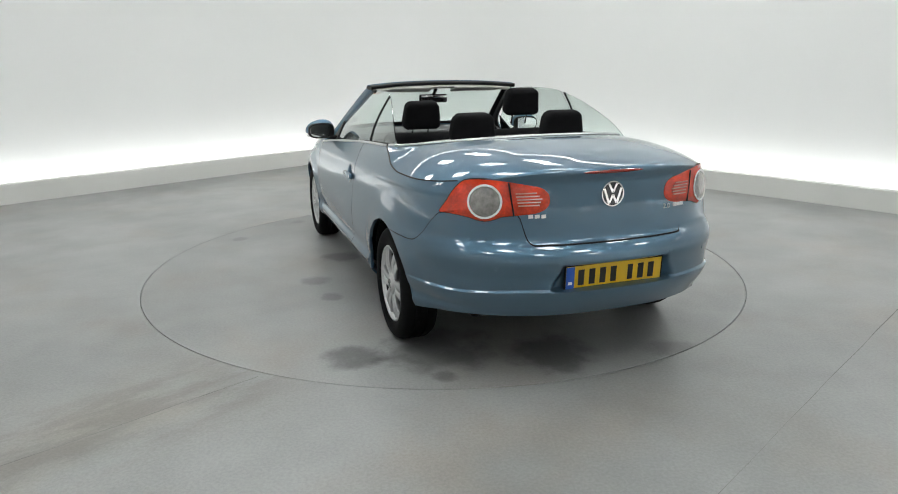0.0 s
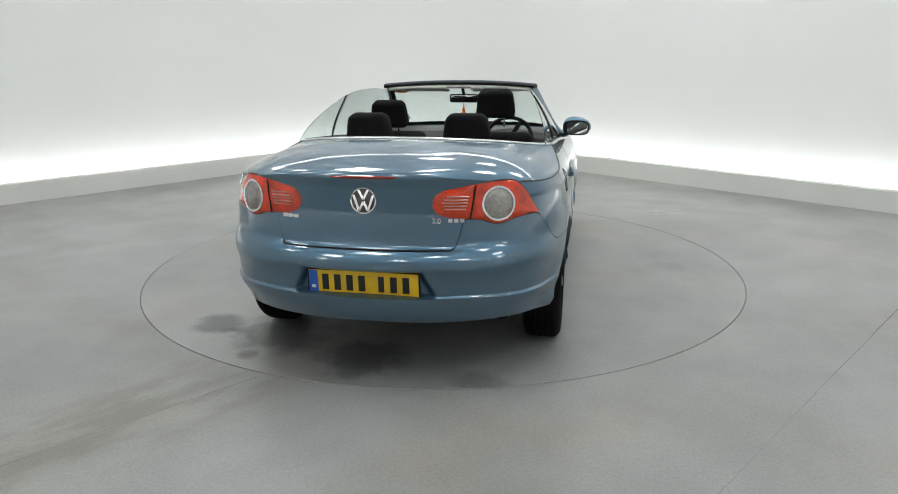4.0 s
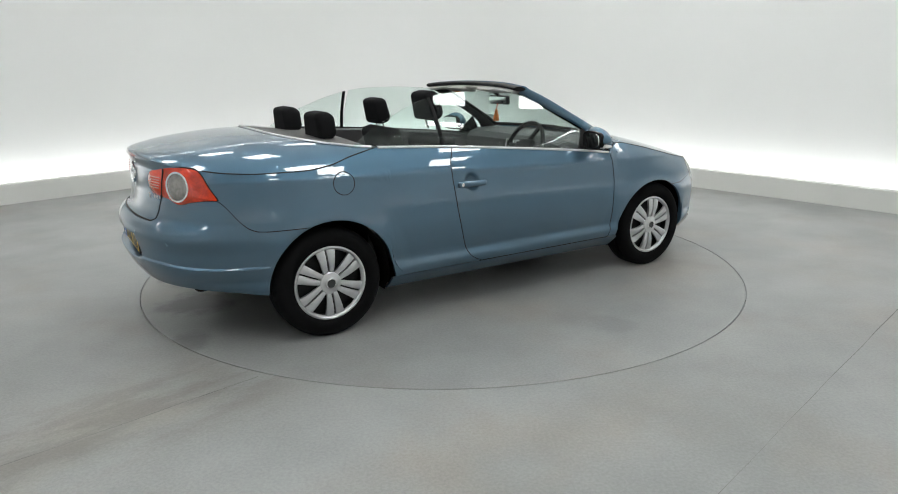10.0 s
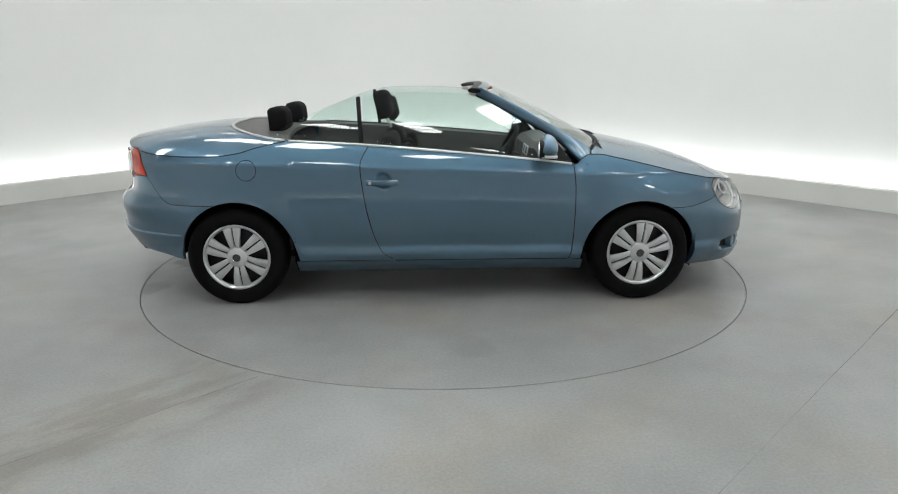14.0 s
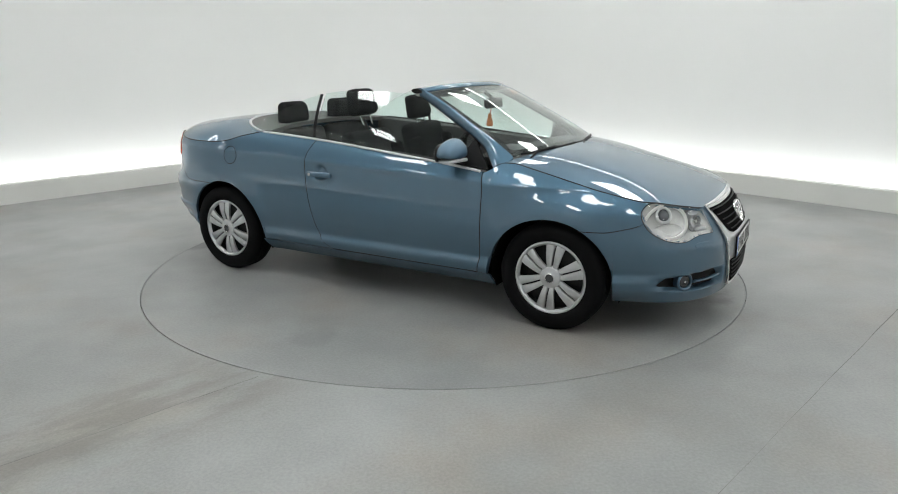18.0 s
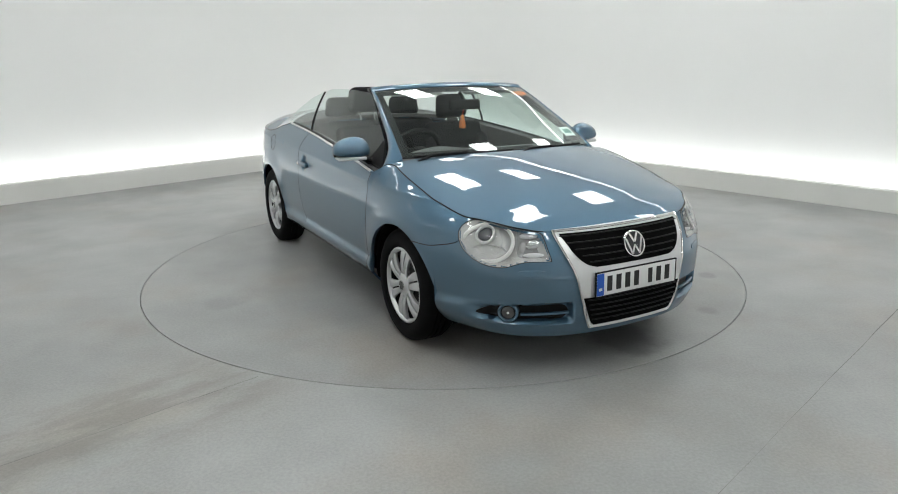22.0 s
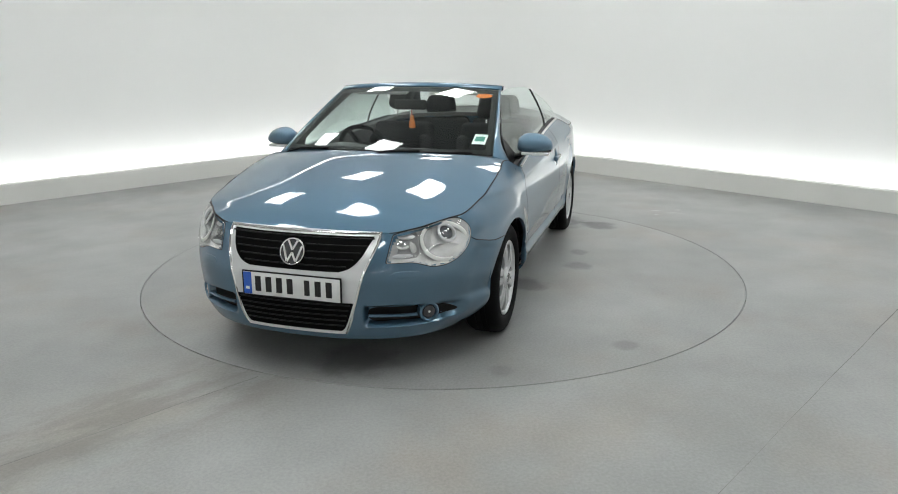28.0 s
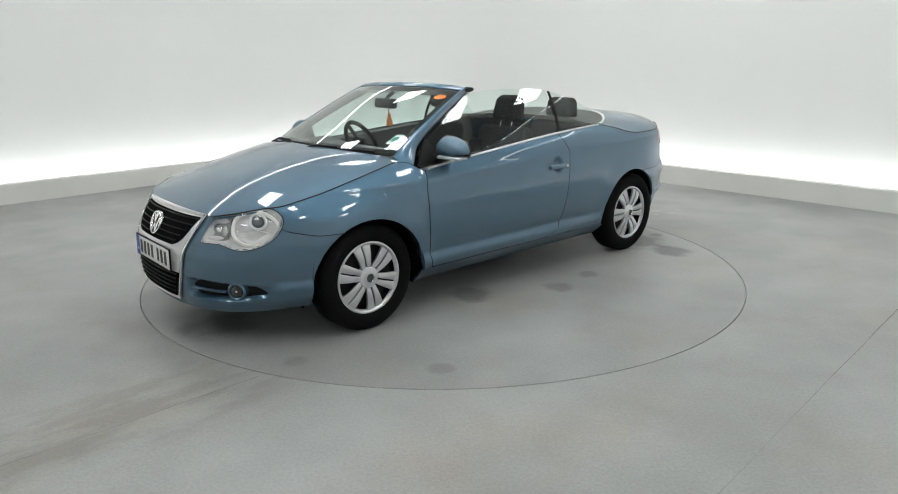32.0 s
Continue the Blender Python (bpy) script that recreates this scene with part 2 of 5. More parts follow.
def tube(path, radius, seg=10, squash=1.0, closed=False, up=(0, 0, 1)):
    """A round bar along path; radius may be a list; squash flattens it along up."""
    bm = bmesh.new()
    pts = [Vector(p) for p in path]
    n = len(pts)
    rows = []
    for i, p in enumerate(pts):
        a = pts[(i - 1) % n] if closed or i else pts[0]
        b = pts[(i + 1) % n] if closed or i < n - 1 else pts[-1]
        t = (b - a).normalized()
        side = t.cross(Vector(up)).normalized()
        top = side.cross(t)
        r = radius[i] if hasattr(radius, "__len__") else radius
        rows.append([p + side * (r * math.cos(k * 2 * math.pi / seg)) + top * (r * squash * math.sin(k * 2 * math.pi / seg)) for k in range(seg)])
    vs = sheet(bm, rows, close_u=closed, close_v=True)
    if not closed:
        bm.faces.new(vs[0])
        bm.faces.new(vs[-1])
    bmesh.ops.recalc_face_normals(bm, faces=bm.faces)
    return bm


def lathe(profile, seg=48, m=None):
    """Turn (radius, height) pairs round the z axis."""
    bm = bmesh.new()
    rows = [[(r * math.cos(k * 2 * math.pi / seg), r * math.sin(k * 2 * math.pi / seg), h) for r, h in profile] for k in range(seg)]
    sheet(bm, rows, close_u=True)
    bmesh.ops.remove_doubles(bm, verts=bm.verts, dist=1e-5)
    bmesh.ops.recalc_face_normals(bm, faces=bm.faces)
    if m is not None:
        bmesh.ops.transform(bm, matrix=m, verts=bm.verts)
    return bm


def curve(*pairs):
    """A smooth function through (x, y) pairs."""
    xs, ys = [p[0] for p in pairs], [p[1] for p in pairs]
    n = len(xs)
    h = [(ys[i + 1] - ys[i]) / (xs[i + 1] - xs[i]) for i in range(n - 1)]
    s = [h[0]] + [0.0 if h[i - 1] * h[i] <= 0 else 2 * h[i - 1] * h[i] / (h[i - 1] + h[i]) for i in range(1, n - 1)] + [h[-1]]

    def f(x):
        if x <= xs[0]:
            return ys[0]
        if x >= xs[-1]:
            return ys[-1]
        i = max(k for k in range(n - 1) if xs[k] <= x)
        d = xs[i + 1] - xs[i]
        t = (x - xs[i]) / d
        return ((2 * t ** 3 - 3 * t ** 2 + 1) * ys[i] + (t ** 3 - 2 * t ** 2 + t) * d * s[i]
                + (3 * t ** 2 - 2 * t ** 3) * ys[i + 1] + (t ** 3 - t ** 2) * d * s[i + 1])
    return f


def smooth(a, b, x):
    t = min(1.0, max(0.0, (x - a) / (b - a)))
    return t * t * (3 - 2 * t)


# ---- the studio ----
def inset_line(pts, d):
    """A closed line of plan points moved inwards by d (anticlockwise line)."""
    out = []
    n = len(pts)
    for i in range(n):
        a, b, c = Vector(pts[i - 1]), Vector(pts[i]), Vector(pts[(i + 1) % n])
        t1, t2 = (b - a).normalized(), (c - b).normalized()
        n1, n2 = Vector((-t1.y, t1.x)), Vector((-t2.y, t2.x))
        k = (n1 + n2).normalized()
        out.append(b + k * (d / max(0.3, k.dot(n1))))
    return out


def fillet(corners, r, seg=14):
    out = []
    n = len(corners)
    for i in range(n):
        a, b, c = Vector(corners[i - 1]), Vector(corners[i]), Vector(corners[(i + 1) % n])
        t1, t2 = (a - b).normalized(), (c - b).normalized()
        half = t1.angle(t2) / 2
        cut = r / math.tan(half)
        mid = b + (t1 + t2).normalized() * (r / math.sin(half))
        p, q = b + t1 * cut - mid, b + t2 * cut - mid
        a0 = math.atan2(p.y, p.x)
        turn = (math.atan2(q.y, q.x) - a0 + math.pi) % (2 * math.pi) - math.pi
        out += [mid + Vector((math.cos(a0 + turn * k / seg), math.sin(a0 + turn * k / seg))) * r for k in range(seg + 1)]
    return out


FAR = Vector((-0.43, 7.02))
LEFT_RUN, RIGHT_RUN = Vector((-0.692, -0.722)), Vector((0.672, -0.741))
ROOM = [FAR, FAR + LEFT_RUN * 12.6, FAR + LEFT_RUN * 12.6 + RIGHT_RUN * 12.6, FAR + RIGHT_RUN * 12.6]
PLINTH_LINE = fillet(ROOM, 1.3)
WALL_LINE = inset_line(PLINTH_LINE, -0.34)
OUTER_LINE = inset_line(PLINTH_LINE, -0.54)
PLINTH_H, ROOM_H, RADIUS = 0.226, 4.3, 2.1855


FAR_RUN = [k % 60 for k in range(52, 83)]
NEAR_RUN = list(range(22, 53))


def band(line_a, line_b, za, zb, bm, run=None):
    """Faces between two plan lines; run picks a stretch of them, left open at its ends."""
    if run:
        a = [bm.verts.new((line_a[k].x, line_a[k].y, za)) for k in run]
        b = [bm.verts.new((line_b[k].x, line_b[k].y, zb)) for k in run]
        for i in range(len(run) - 1):
            bm.faces.new((a[i], a[i + 1], b[i + 1], b[i]))
        return
    n = len(line_a)
    a = [bm.verts.new((p.x, p.y, za)) for p in line_a]
    b = [bm.verts.new((p.x, p.y, zb)) for p in line_b]
    for i in range(n):
        bm.faces.new((a[i], a[(i + 1) % n], b[(i + 1) % n], b[i]))


def build_room():
    for name, run, mat, label in (("wall_far", FAR_RUN, WALL, "smooth white studio wall with a curved corner"), ("wall_near", NEAR_RUN, WALL, "smooth white studio wall behind the camera")):
        bm = bmesh.new()
        band(WALL_LINE, WALL_LINE, -0.1, ROOM_H, bm, run)
        band(WALL_LINE, OUTER_LINE, ROOM_H, ROOM_H, bm, run)
        band(OUTER_LINE, OUTER_LINE, ROOM_H, -0.1, bm, run)
        setting(name, bm, mat, label, "wall")
    bm = bmesh.new()
    inner = inset_line(PLINTH_LINE, -0.09)
    soft = inset_line(PLINTH_LINE, -0.006)
    band(PLINTH_LINE, PLINTH_LINE, 0.0, PLINTH_H - 0.006, bm)
    band(PLINTH_LINE, soft, PLINTH_H - 0.006, PLINTH_H, bm)
    band(soft, inner, PLINTH_H, PLINTH_H, bm)
    band(inner, inner, PLINTH_H, 0.0, bm)
    bmesh.ops.remove_doubles(bm, verts=bm.verts, dist=1e-5)
    setting("plinth", bm, PLINTH, "low white painted plinth along the foot of the wall", "plinth")
    bm = bmesh.new()
    band(inset_line(PLINTH_LINE, -0.12), inset_line(PLINTH_LINE, -0.18), 0.07, 0.07, bm)
    setting("light_strip", bm, STRIP, "strip of white light hidden behind the plinth", "light strip")
    bm = bmesh.new()
    edge = inset_line(WALL_LINE, 0.012)
    band(edge, edge, ROOM_H - 0.030, ROOM_H - 0.006, bm)
    setting("cove_light", bm, COVE, "thin line of white light along the top of the walls", "light strip")
    # floor with a round opening for the turntable
    bm = bmesh.new()
    seg = 180
    rim = [Vector((math.cos(2 * math.pi * k / seg), math.sin(2 * math.pi * k / seg))) for k in range(seg)]
    rows = []
    for r, z in ((RADIUS + 0.0035, -0.06), (RADIUS + 0.0035, -0.002), (RADIUS + 0.006, 0.0), (2.6, 0.0), (3.6, 0.0), (6.0, 0.0), (16.0, 0.0)):
        rows.append([(p.x * r, p.y * r, z) for p in rim])
    sheet(bm, rows, close_v=True)
    setting("floor", bm, FLOOR, "grey painted concrete floor, scuffed and stained", "floor")
    bm = bmesh.new()
    sheet(bm, [[(p.x * r, p.y * r, -0.06) for p in rim] for r in (1.9, 2.4)], close_v=True)
    setting("turntable_pit", bm, PIT, "dark pit under the rim of the turntable", "pit")
    # scored joints in the floor, parallel to one wall
    for name, a, b in (("floor_joint", (5.6, 1.61), (-0.3, -4.3)), ("floor_joint", (-0.93, -2.03), (-4.6, -5.56))):
        a, b = Vector(a), Vector(b)
        t = (b - a).normalized()
        s = Vector((-t.y, t.x))
        bm = bmesh.new()
        n = 60
        rows = []
        for i in range(n + 1):
            p = a.lerp(b, i / n) + s * 0.006 * noise.noise((i * 0.35, a.x, 0))
            w = (0.0024 + 0.0018 * noise.noise((i * 0.6, 5, a.y))) * (1 - 0.6 * smooth(28, 44, i))
            rows.append([(p.x - s.x * w, p.y - s.y * w, 0.0012), (p.x + s.x * w, p.y + s.y * w, 0.0012)])
        sheet(bm, rows)
        setting(name, bm, JOINT, "fine dark scored joint in the concrete floor", "floor joint")
    # pale scrapes in the floor paint
    for x, y, turn, length in ((2.20, 1.78, 12, 0.16), (2.36, 1.66, -8, 0.20), (2.16, 1.60, 25, 0.10), (2.45, 1.80, 4, 0.09)):
        bm = bmesh.new()
        rows = []
        for i in range(13):
            k = i / 12
            w = 0.016 * math.sin(math.pi * k) * (0.6 + 0.8 * abs(noise.noise((k * 5, x, y)))) + 0.001
            rows.append([pose(x, y, 0.0012, 0, 0, turn) @ Vector((length * (k - 0.5), v + 0.012 * noise.noise((k * 4, y, x)), 0)) for v in (-w, w)])
        sheet(bm, rows)
        setting("floor_scrape", bm, SCRAPE, "pale scrape in the floor paint", "scrape")
    # ceiling
    bm = bmesh.new()
    bm.faces.new([bm.verts.new((p.x, p.y, ROOM_H)) for p in reversed(OUTER_LINE)])
    bm.faces.new([bm.verts.new((p.x, p.y, ROOM_H + 0.2)) for p in OUTER_LINE])
    setting("ceiling", bm, CEIL, "plain pale ceiling above the studio", "ceiling")


def build_panel():
    base = tagged(new("ceiling_light"), "square flat white ceiling light panel, lit", "ceiling light", "ceiling lights")
    part("diffuser", box((0.585, 0.585, 0.012), pose(0, 0, -0.020), 0.002, 1), PANEL, base, "glowing white diffuser")
    bm = bmesh.new()
    for k in range(4):
        rbox(bm, (0.62, 0.018, 0.022), pose(0, 0, 0, 0, 0, 90 * k) @ pose(0, 0.302, -0.012), 0.002, 1)
    part("frame", bm, ALU, base)
    return base


def build_lights():
    first = build_panel()
    turn, step = 45.4, 1.95
    spots = []
    for i in range(-5, 6):
        for j in range(-5, 6):
            v = Matrix.Rotation(radians(turn), 2) @ Vector((i * step, j * step)) + Vector((0.02, 2.05))
            gaps = []
            for k in range(4):
                e = (Vector(ROOM[(k + 1) % 4]) - Vector(ROOM[k])).normalized()
                gaps.append((v - Vector(ROOM[k])).dot(Vector((-e.y, e.x))))
            if -5.0 < v.y < 5.3 and abs(v.x) < 4.9 and min(gaps) > 0.7:
                spots.append(v)
    for k, v in enumerate(spots):
        m = pose(v.x, v.y, ROOM_H, 0, 0, turn)
        if k == 0:
            first.matrix_basis = m
        else:
            copy_thing(first, m)


def build_turntable():
    bm = lathe([(0.0, 0.0), (0.6, 0.0), (1.2, 0.0), (1.8, 0.0), (RADIUS - 0.004, 0.0), (RADIUS - 0.001, -0.003), (RADIUS - 0.001, -0.05)], seg=180)
    ob = part("turntable", bm, DISC)
    part("rim", lathe([(RADIUS - 0.010, 0.0004), (RADIUS - 0.009, 0.0008), (RADIUS - 0.004, 0.0008), (RADIUS - 0.001, -0.002), (RADIUS - 0.001, -0.03)], 180), DISC, ob, "worn painted edge")
    return tagged(ob, "round grey painted turntable disc flush with the floor", "turntable")


build_room()
build_lights()
turntable = build_turntable()

# ---- the car: one lofted skin, cut into panels. x forwards, y to its left, z up, origin midway between the axles ----
car = tagged(new("convertible_car"), "metallic blue-grey two-door convertible car with its roof down", "car")
HALF, XM = 0.8955, 0.05
AXLE, TRACK, HUB, TYRE_R = 1.289, 0.775, 0.308, 0.316


def make_outline():
    """The right half of the plan outline from the nose round to the tail: s, x, y (as a positive half-width), normal."""
    pts = []
    n = 1500
    for end, length, power, crown in ((1, 2.178, 8.0, 0.36), (-1, 2.218, 9.0, 0.37)):
        run = []
        for k in range(n + 1):
            a = math.pi / 2 * (k / n) ** 2.2 if k < n else math.pi / 2
            y = HALF * math.sin(a) ** (2 / power)
            x = XM + (end * length - end * crown * (y / HALF) ** 2.5 - XM) * max(0.0, math.cos(a)) ** (2 / power)
            run.append((x, y))
        pts = pts + run if end > 0 else pts + run[-2::-1]
    p = np.array(pts)
    s = np.concatenate([[0], np.cumsum(np.hypot(*np.diff(p, axis=0).T))])
    grid = np.linspace(0, s[-1], 1600)
    x, y = np.interp(grid, s, p[:, 0]), np.interp(grid, s, p[:, 1])
    tx, ty = np.gradient(x), np.gradient(y)
    ln = np.hypot(tx, ty)
    nx, ny = ty / ln, -tx / ln
    ker = np.hanning(31) / np.hanning(31).sum()
    nx = np.convolve(np.concatenate([nx[30:0:-1], nx, nx[-2:-32:-1]]), ker, "same")[30:-30]
    ny = np.convolve(np.concatenate([-ny[30:0:-1], ny, -ny[-2:-32:-1]]), ker, "same")[30:-30]
    ln = np.hypot(nx, ny)
    return grid, x, y, nx / ln, ny / ln


OS, OX, OY, ONX, ONY = make_outline()
S_END = OS[-1]
S_MID = float(OS[np.argmin(np.abs(OX - XM))])

side_in = curve((0.15, 0.170), (0.20, 0.112), (0.24, 0.066), (0.28, 0.031), (0.305, 0.017), (0.335, 0.010), (0.352, 0.014), (0.378, 0.025), (0.41, 0.019), (0.48, 0.008), (0.58, 0.002), (0.68, 0.006),
                (0.78, 0.0168), (0.835, 0.0252), (0.852, 0.0272), (0.862, 0.0264), (0.869, 0.0290), (0.884, 0.0375), (0.92, 0.0555), (0.95, 0.072), (0.975, 0.089), (1.00, 0.110), (1.05, 0.152))
front_in = curve((0.15, 0.07), (0.22, 0.022), (0.30, 0.004), (0.38, 0.0), (0.50, 0.004), (0.58, 0.030), (0.64, 0.062), (0.70, 0.110), (0.735, 0.150), (0.80, 0.2))
rear_in = curve((0.15, 0.30), (0.24, 0.195), (0.30, 0.112), (0.36, 0.058), (0.42, 0.022), (0.465, 0.005), (0.50, 0.0), (0.60, 0.001), (0.64, 0.008), (0.665, 0.024), (0.685, 0.048), (0.70, 0.078),
                (0.76, 0.096), (0.86, 0.108), (0.96, 0.110), (1.01, 0.100), (1.03, 0.112), (1.06, 0.16))
bonnet_mid = curve((0.80, 1.02), (1.16, 0.982), (1.34, 0.950), (1.67, 0.872), (1.90, 0.790), (2.0, 0.742), (2.06, 0.705))
boot_mid = curve((-2.2, 1.005), (-2.12, 1.028), (-2.0, 1.052), (-1.82, 1.080), (-1.50, 1.106), (-1.25, 1.108), (-0.9, 1.09))
belt = curve((-1.2, 1.05), (-0.949, 1.037), (-0.445, 1.007), (0.124, 0.959), (0.627, 0.911), (0.88, 0.880))


edge_y = curve((0.86, 0.842), (0.90, 0.806), (0.95, 0.772), (1.02, 0.768), (1.10, 0.778), (1.25, 0.787), (1.40, 0.784), (1.55, 0.772), (1.68, 0.752), (1.75, 0.730), (1.80, 0.698), (1.86, 0.645), (1.93, 0.585), (2.0, 0.479), (2.035, 0.39), (2.06, 0.30))
edge_z = curve((0.86, 0.8835), (0.90, 0.912), (0.95, 0.938), (1.02, 0.937), (1.10, 0.922), (1.25, 0.889), (1.40, 0.852), (1.55, 0.815), (1.68, 0.788), (1.75, 0.776), (1.80, 0.769), (1.86, 0.757), (1.93, 0.742), (2.0, 0.721), (2.035, 0.711), (2.06, 0.704))


def bonnet_z(x, y):
    a = abs(y)
    mid = bonnet_mid(x)
    return mid - max(0.002, mid - edge_z(x)) * (a / edge_y(x)) ** (2.35 + 0.5 * smooth(1.6, 1.0, x))


boot_edge = curve((-2.08, 0.990), (-1.95, 0.976), (-1.80, 0.960), (-1.60, 0.951), (-1.40, 0.951), (-1.25, 0.967), (-1.12, 1.002), (-0.945, 1.038))


def boot_z(x, y):
    """Height of the boot deck: flat in the middle, rolling over to its side edge."""
    s = s_x(x)
    t = min(1.0, abs(y) / float(np.interp(x, DECK_X, DECK_Y)))
    return boot_mid(x) - (boot_mid(x) - top(s)) * (0.22 * t * t + 0.78 * abs(t) ** 5)


def at(s):
    a = abs(s)
    k = -1.0 if s >= 0 else 1.0
    return np.interp(a, OS, OX), k * np.interp(a, OS, OY), np.interp(a, OS, ONX), k * np.interp(a, OS, ONY)


def crease_z(y):
    """Height of the crease round the rear bumper."""
    return 0.480 - 0.022 * smooth(0.45, 0.85, abs(y))


def recess(s, z):
    """Hollows in the bumpers: the plate well behind, the fog lamp slots in front."""
    a = abs(s)
    if a > S_MID:
        y = np.interp(a, OS, OY)
        half = 0.325 - 0.045 * smooth(0.49, 0.59, z)
        return 0.044 * smooth(half + 0.020, half - 0.016, y) * smooth(0.474, 0.488, z) * smooth(0.608, 0.582, z)
    y = np.interp(a, OS, OY)
    if 0.30 < y < 0.86 and z < 0.45:
        top = 0.385 - 0.02 * smooth(0.5, 0.8, y)
        low = 0.275 + 0.012 * smooth(0.5, 0.8, y)
        return 0.05 * smooth(0.345, 0.375, y) * smooth(0.80, 0.70, y) * smooth(low, low + 0.025, z) * smooth(top, top - 0.02, z)
    return 0.0


def skin(s, z, off=0.0, bend=True):
    x, y, nx, ny = at(s)
    w = abs(nx) ** 1.6
    # the shoulder crease falls towards the front
    zs = z + (0.034 * (min(1.0, max(-1.6, x)) + 0.45) - 0.008) * smooth(0.60, 0.80, z)
    d = (1 - w) * side_in(zs) + w * (front_in(z) if nx > 0 else rear_in(z))
    # flared wheel arches
    for xc in (-AXLE, AXLE):
        q = math.hypot(x - xc, z - HUB)
        if q < 0.62 and w < 0.7:
            d -= (0.016 if xc > 0 else 0.010) * smooth(0.52, 0.37, q) * (1 - w)
    # finger hollow behind the door handle
    if -0.42 < x < -0.28 and 0.73 < z < 0.87:
        d += 0.020 * smooth(0.054, 0.036, math.hypot(x + 0.345, z - 0.797))
    # hollow above the crease of the rear bumper
    if x < -1.45 and 0.40 < z < 0.64:
        zc = crease_z(y)
        d += 0.014 * smooth(-1.50, -1.86, x) * smooth(zc - 0.003, zc + 0.009, z) * smooth(0.63, 0.53, z)
    if x < -1.5 and z < 0.46:
        d += 0.06 * (1 - w) * smooth(0.46, 0.27, z) * smooth(-1.5, -1.85, x)
    d += recess(s, z) - off
    # the wing and the nose roll in to the edge of the bonnet
    if bend and x > 0.80 and z > 0.55:
        a = abs(s)
        zt, depth = roll_z(a), roll_h(a)
        k = max(0.0, 1 - (zt - z) / depth) ** 2
        if k > 0:
            return Vector((x - nx * d + roll_x(a) * k, y - ny * d + roll_y(a) * (1 if y > 0 else -1) * k, z))
    return Vector((x - nx * d, y - ny * d, z))


def make_roll():
    """How far the upper edge of wing and nose moves in to meet the bonnet: curves over s."""
    rows = []
    for s, x, y, z in ((0.57, 2.0, 0.479, 0.721), (0.64, 1.965, 0.535, 0.732), (0.70, 1.93, 0.585, 0.742), (0.80, 1.86, 0.645, 0.757), (0.90, 1.80, 0.698, 0.769), (0.98, 1.75, 0.730, 0.773)):
        rows.append((s, x, y, z))
    for x in (1.68, 1.55, 1.40, 1.25, 1.10, 1.02, 0.95, 0.90, 0.86):
        rows.append((s_x(x), x, edge_y(x), edge_z(x)))
    out = []
    for s, z in ((0.0, 0.705), (0.20, 0.706), (0.40, 0.711)):
        out.append((s, 0.0, 0.0, z, 0.10))
    for s, x, y, z in rows:
        p = skin(s, z, 0, False)
        out.append((s, x - p.x, y - abs(p.y), z, 0.10 + 0.07 * smooth(0.9, 1.4, s)))
    s, dx, dy, z, h = out[-1]
    out[-1] = (s, 0.0, 0.0, z, h)
    return [curve(*[(r[0], r[i]) for r in out]) for i in (1, 2, 3, 4)]


def s_x(x):
    return float(np.interp(-x, -OX, OS))


def s_y(y, front):
    if front:
        k = OS < S_MID
        return float(np.interp(y, OY[k], OS[k]))
    k = OS >= S_MID
    return float(np.interp(y, OY[k][::-1], OS[k][::-1]))


def top_z(s):
    """Height of the upper edge of the skin."""
    x = at(s)[0]
    if -0.93 < x < 0.865:
        return belt(x)
    if x < 0:
        y = float(np.interp(abs(s), OS, OY))
        return 1.027 - 0.037 * (y / 0.60) ** 2 if y < 0.60 and x < -1.9 else boot_edge(x)
    return roll_z(abs(s))


roll_x, roll_y, roll_z, roll_h = make_roll()
TOP_S = np.linspace(0, S_END, 240)
TOP_Z = np.array([top_z(s) for s in TOP_S])


def top(s):
    return float(np.interp(abs(s), TOP_S, TOP_Z))


DECK_X = np.linspace(-2.05, -0.90, 60)
DECK_Y = np.array([abs(skin(s_x(x), top(s_x(x))).y) for x in DECK_X])
ARCH_R = 0.366


def arch(x, base):
    for xc, h in ((-1.268, 0.367), (1.279, 0.350)):
        if abs(x - xc) < ARCH_R:
            return max(base, HUB + h * math.sqrt(1 - ((x - xc) / ARCH_R) ** 2))
    return base


def panel(name, left, right, low, high, parent, nu=40, nv=24, side=1, mat=None, label="", lip=0.018, off=0.0):
    """A panel of the skin between two edges s(z) and two edges z(x, s)."""
    def fn(u, v, o):
        z = 0.6
        for _ in range(5):
            s = left(z) + (right(z) - left(z)) * u
            x = at(s)[0]
            zl, zh = low(x, s), high(x, s)
            z = zl + (zh - zl) * v
        return skin(side * s, z, o + off)
    bm = shell(fn, nu, nv, lip=lip)
    if name == "front_wing":
        open_for_lamp(bm)
    return part(name, bm, mat or PAINT, parent, label, sharp=50)


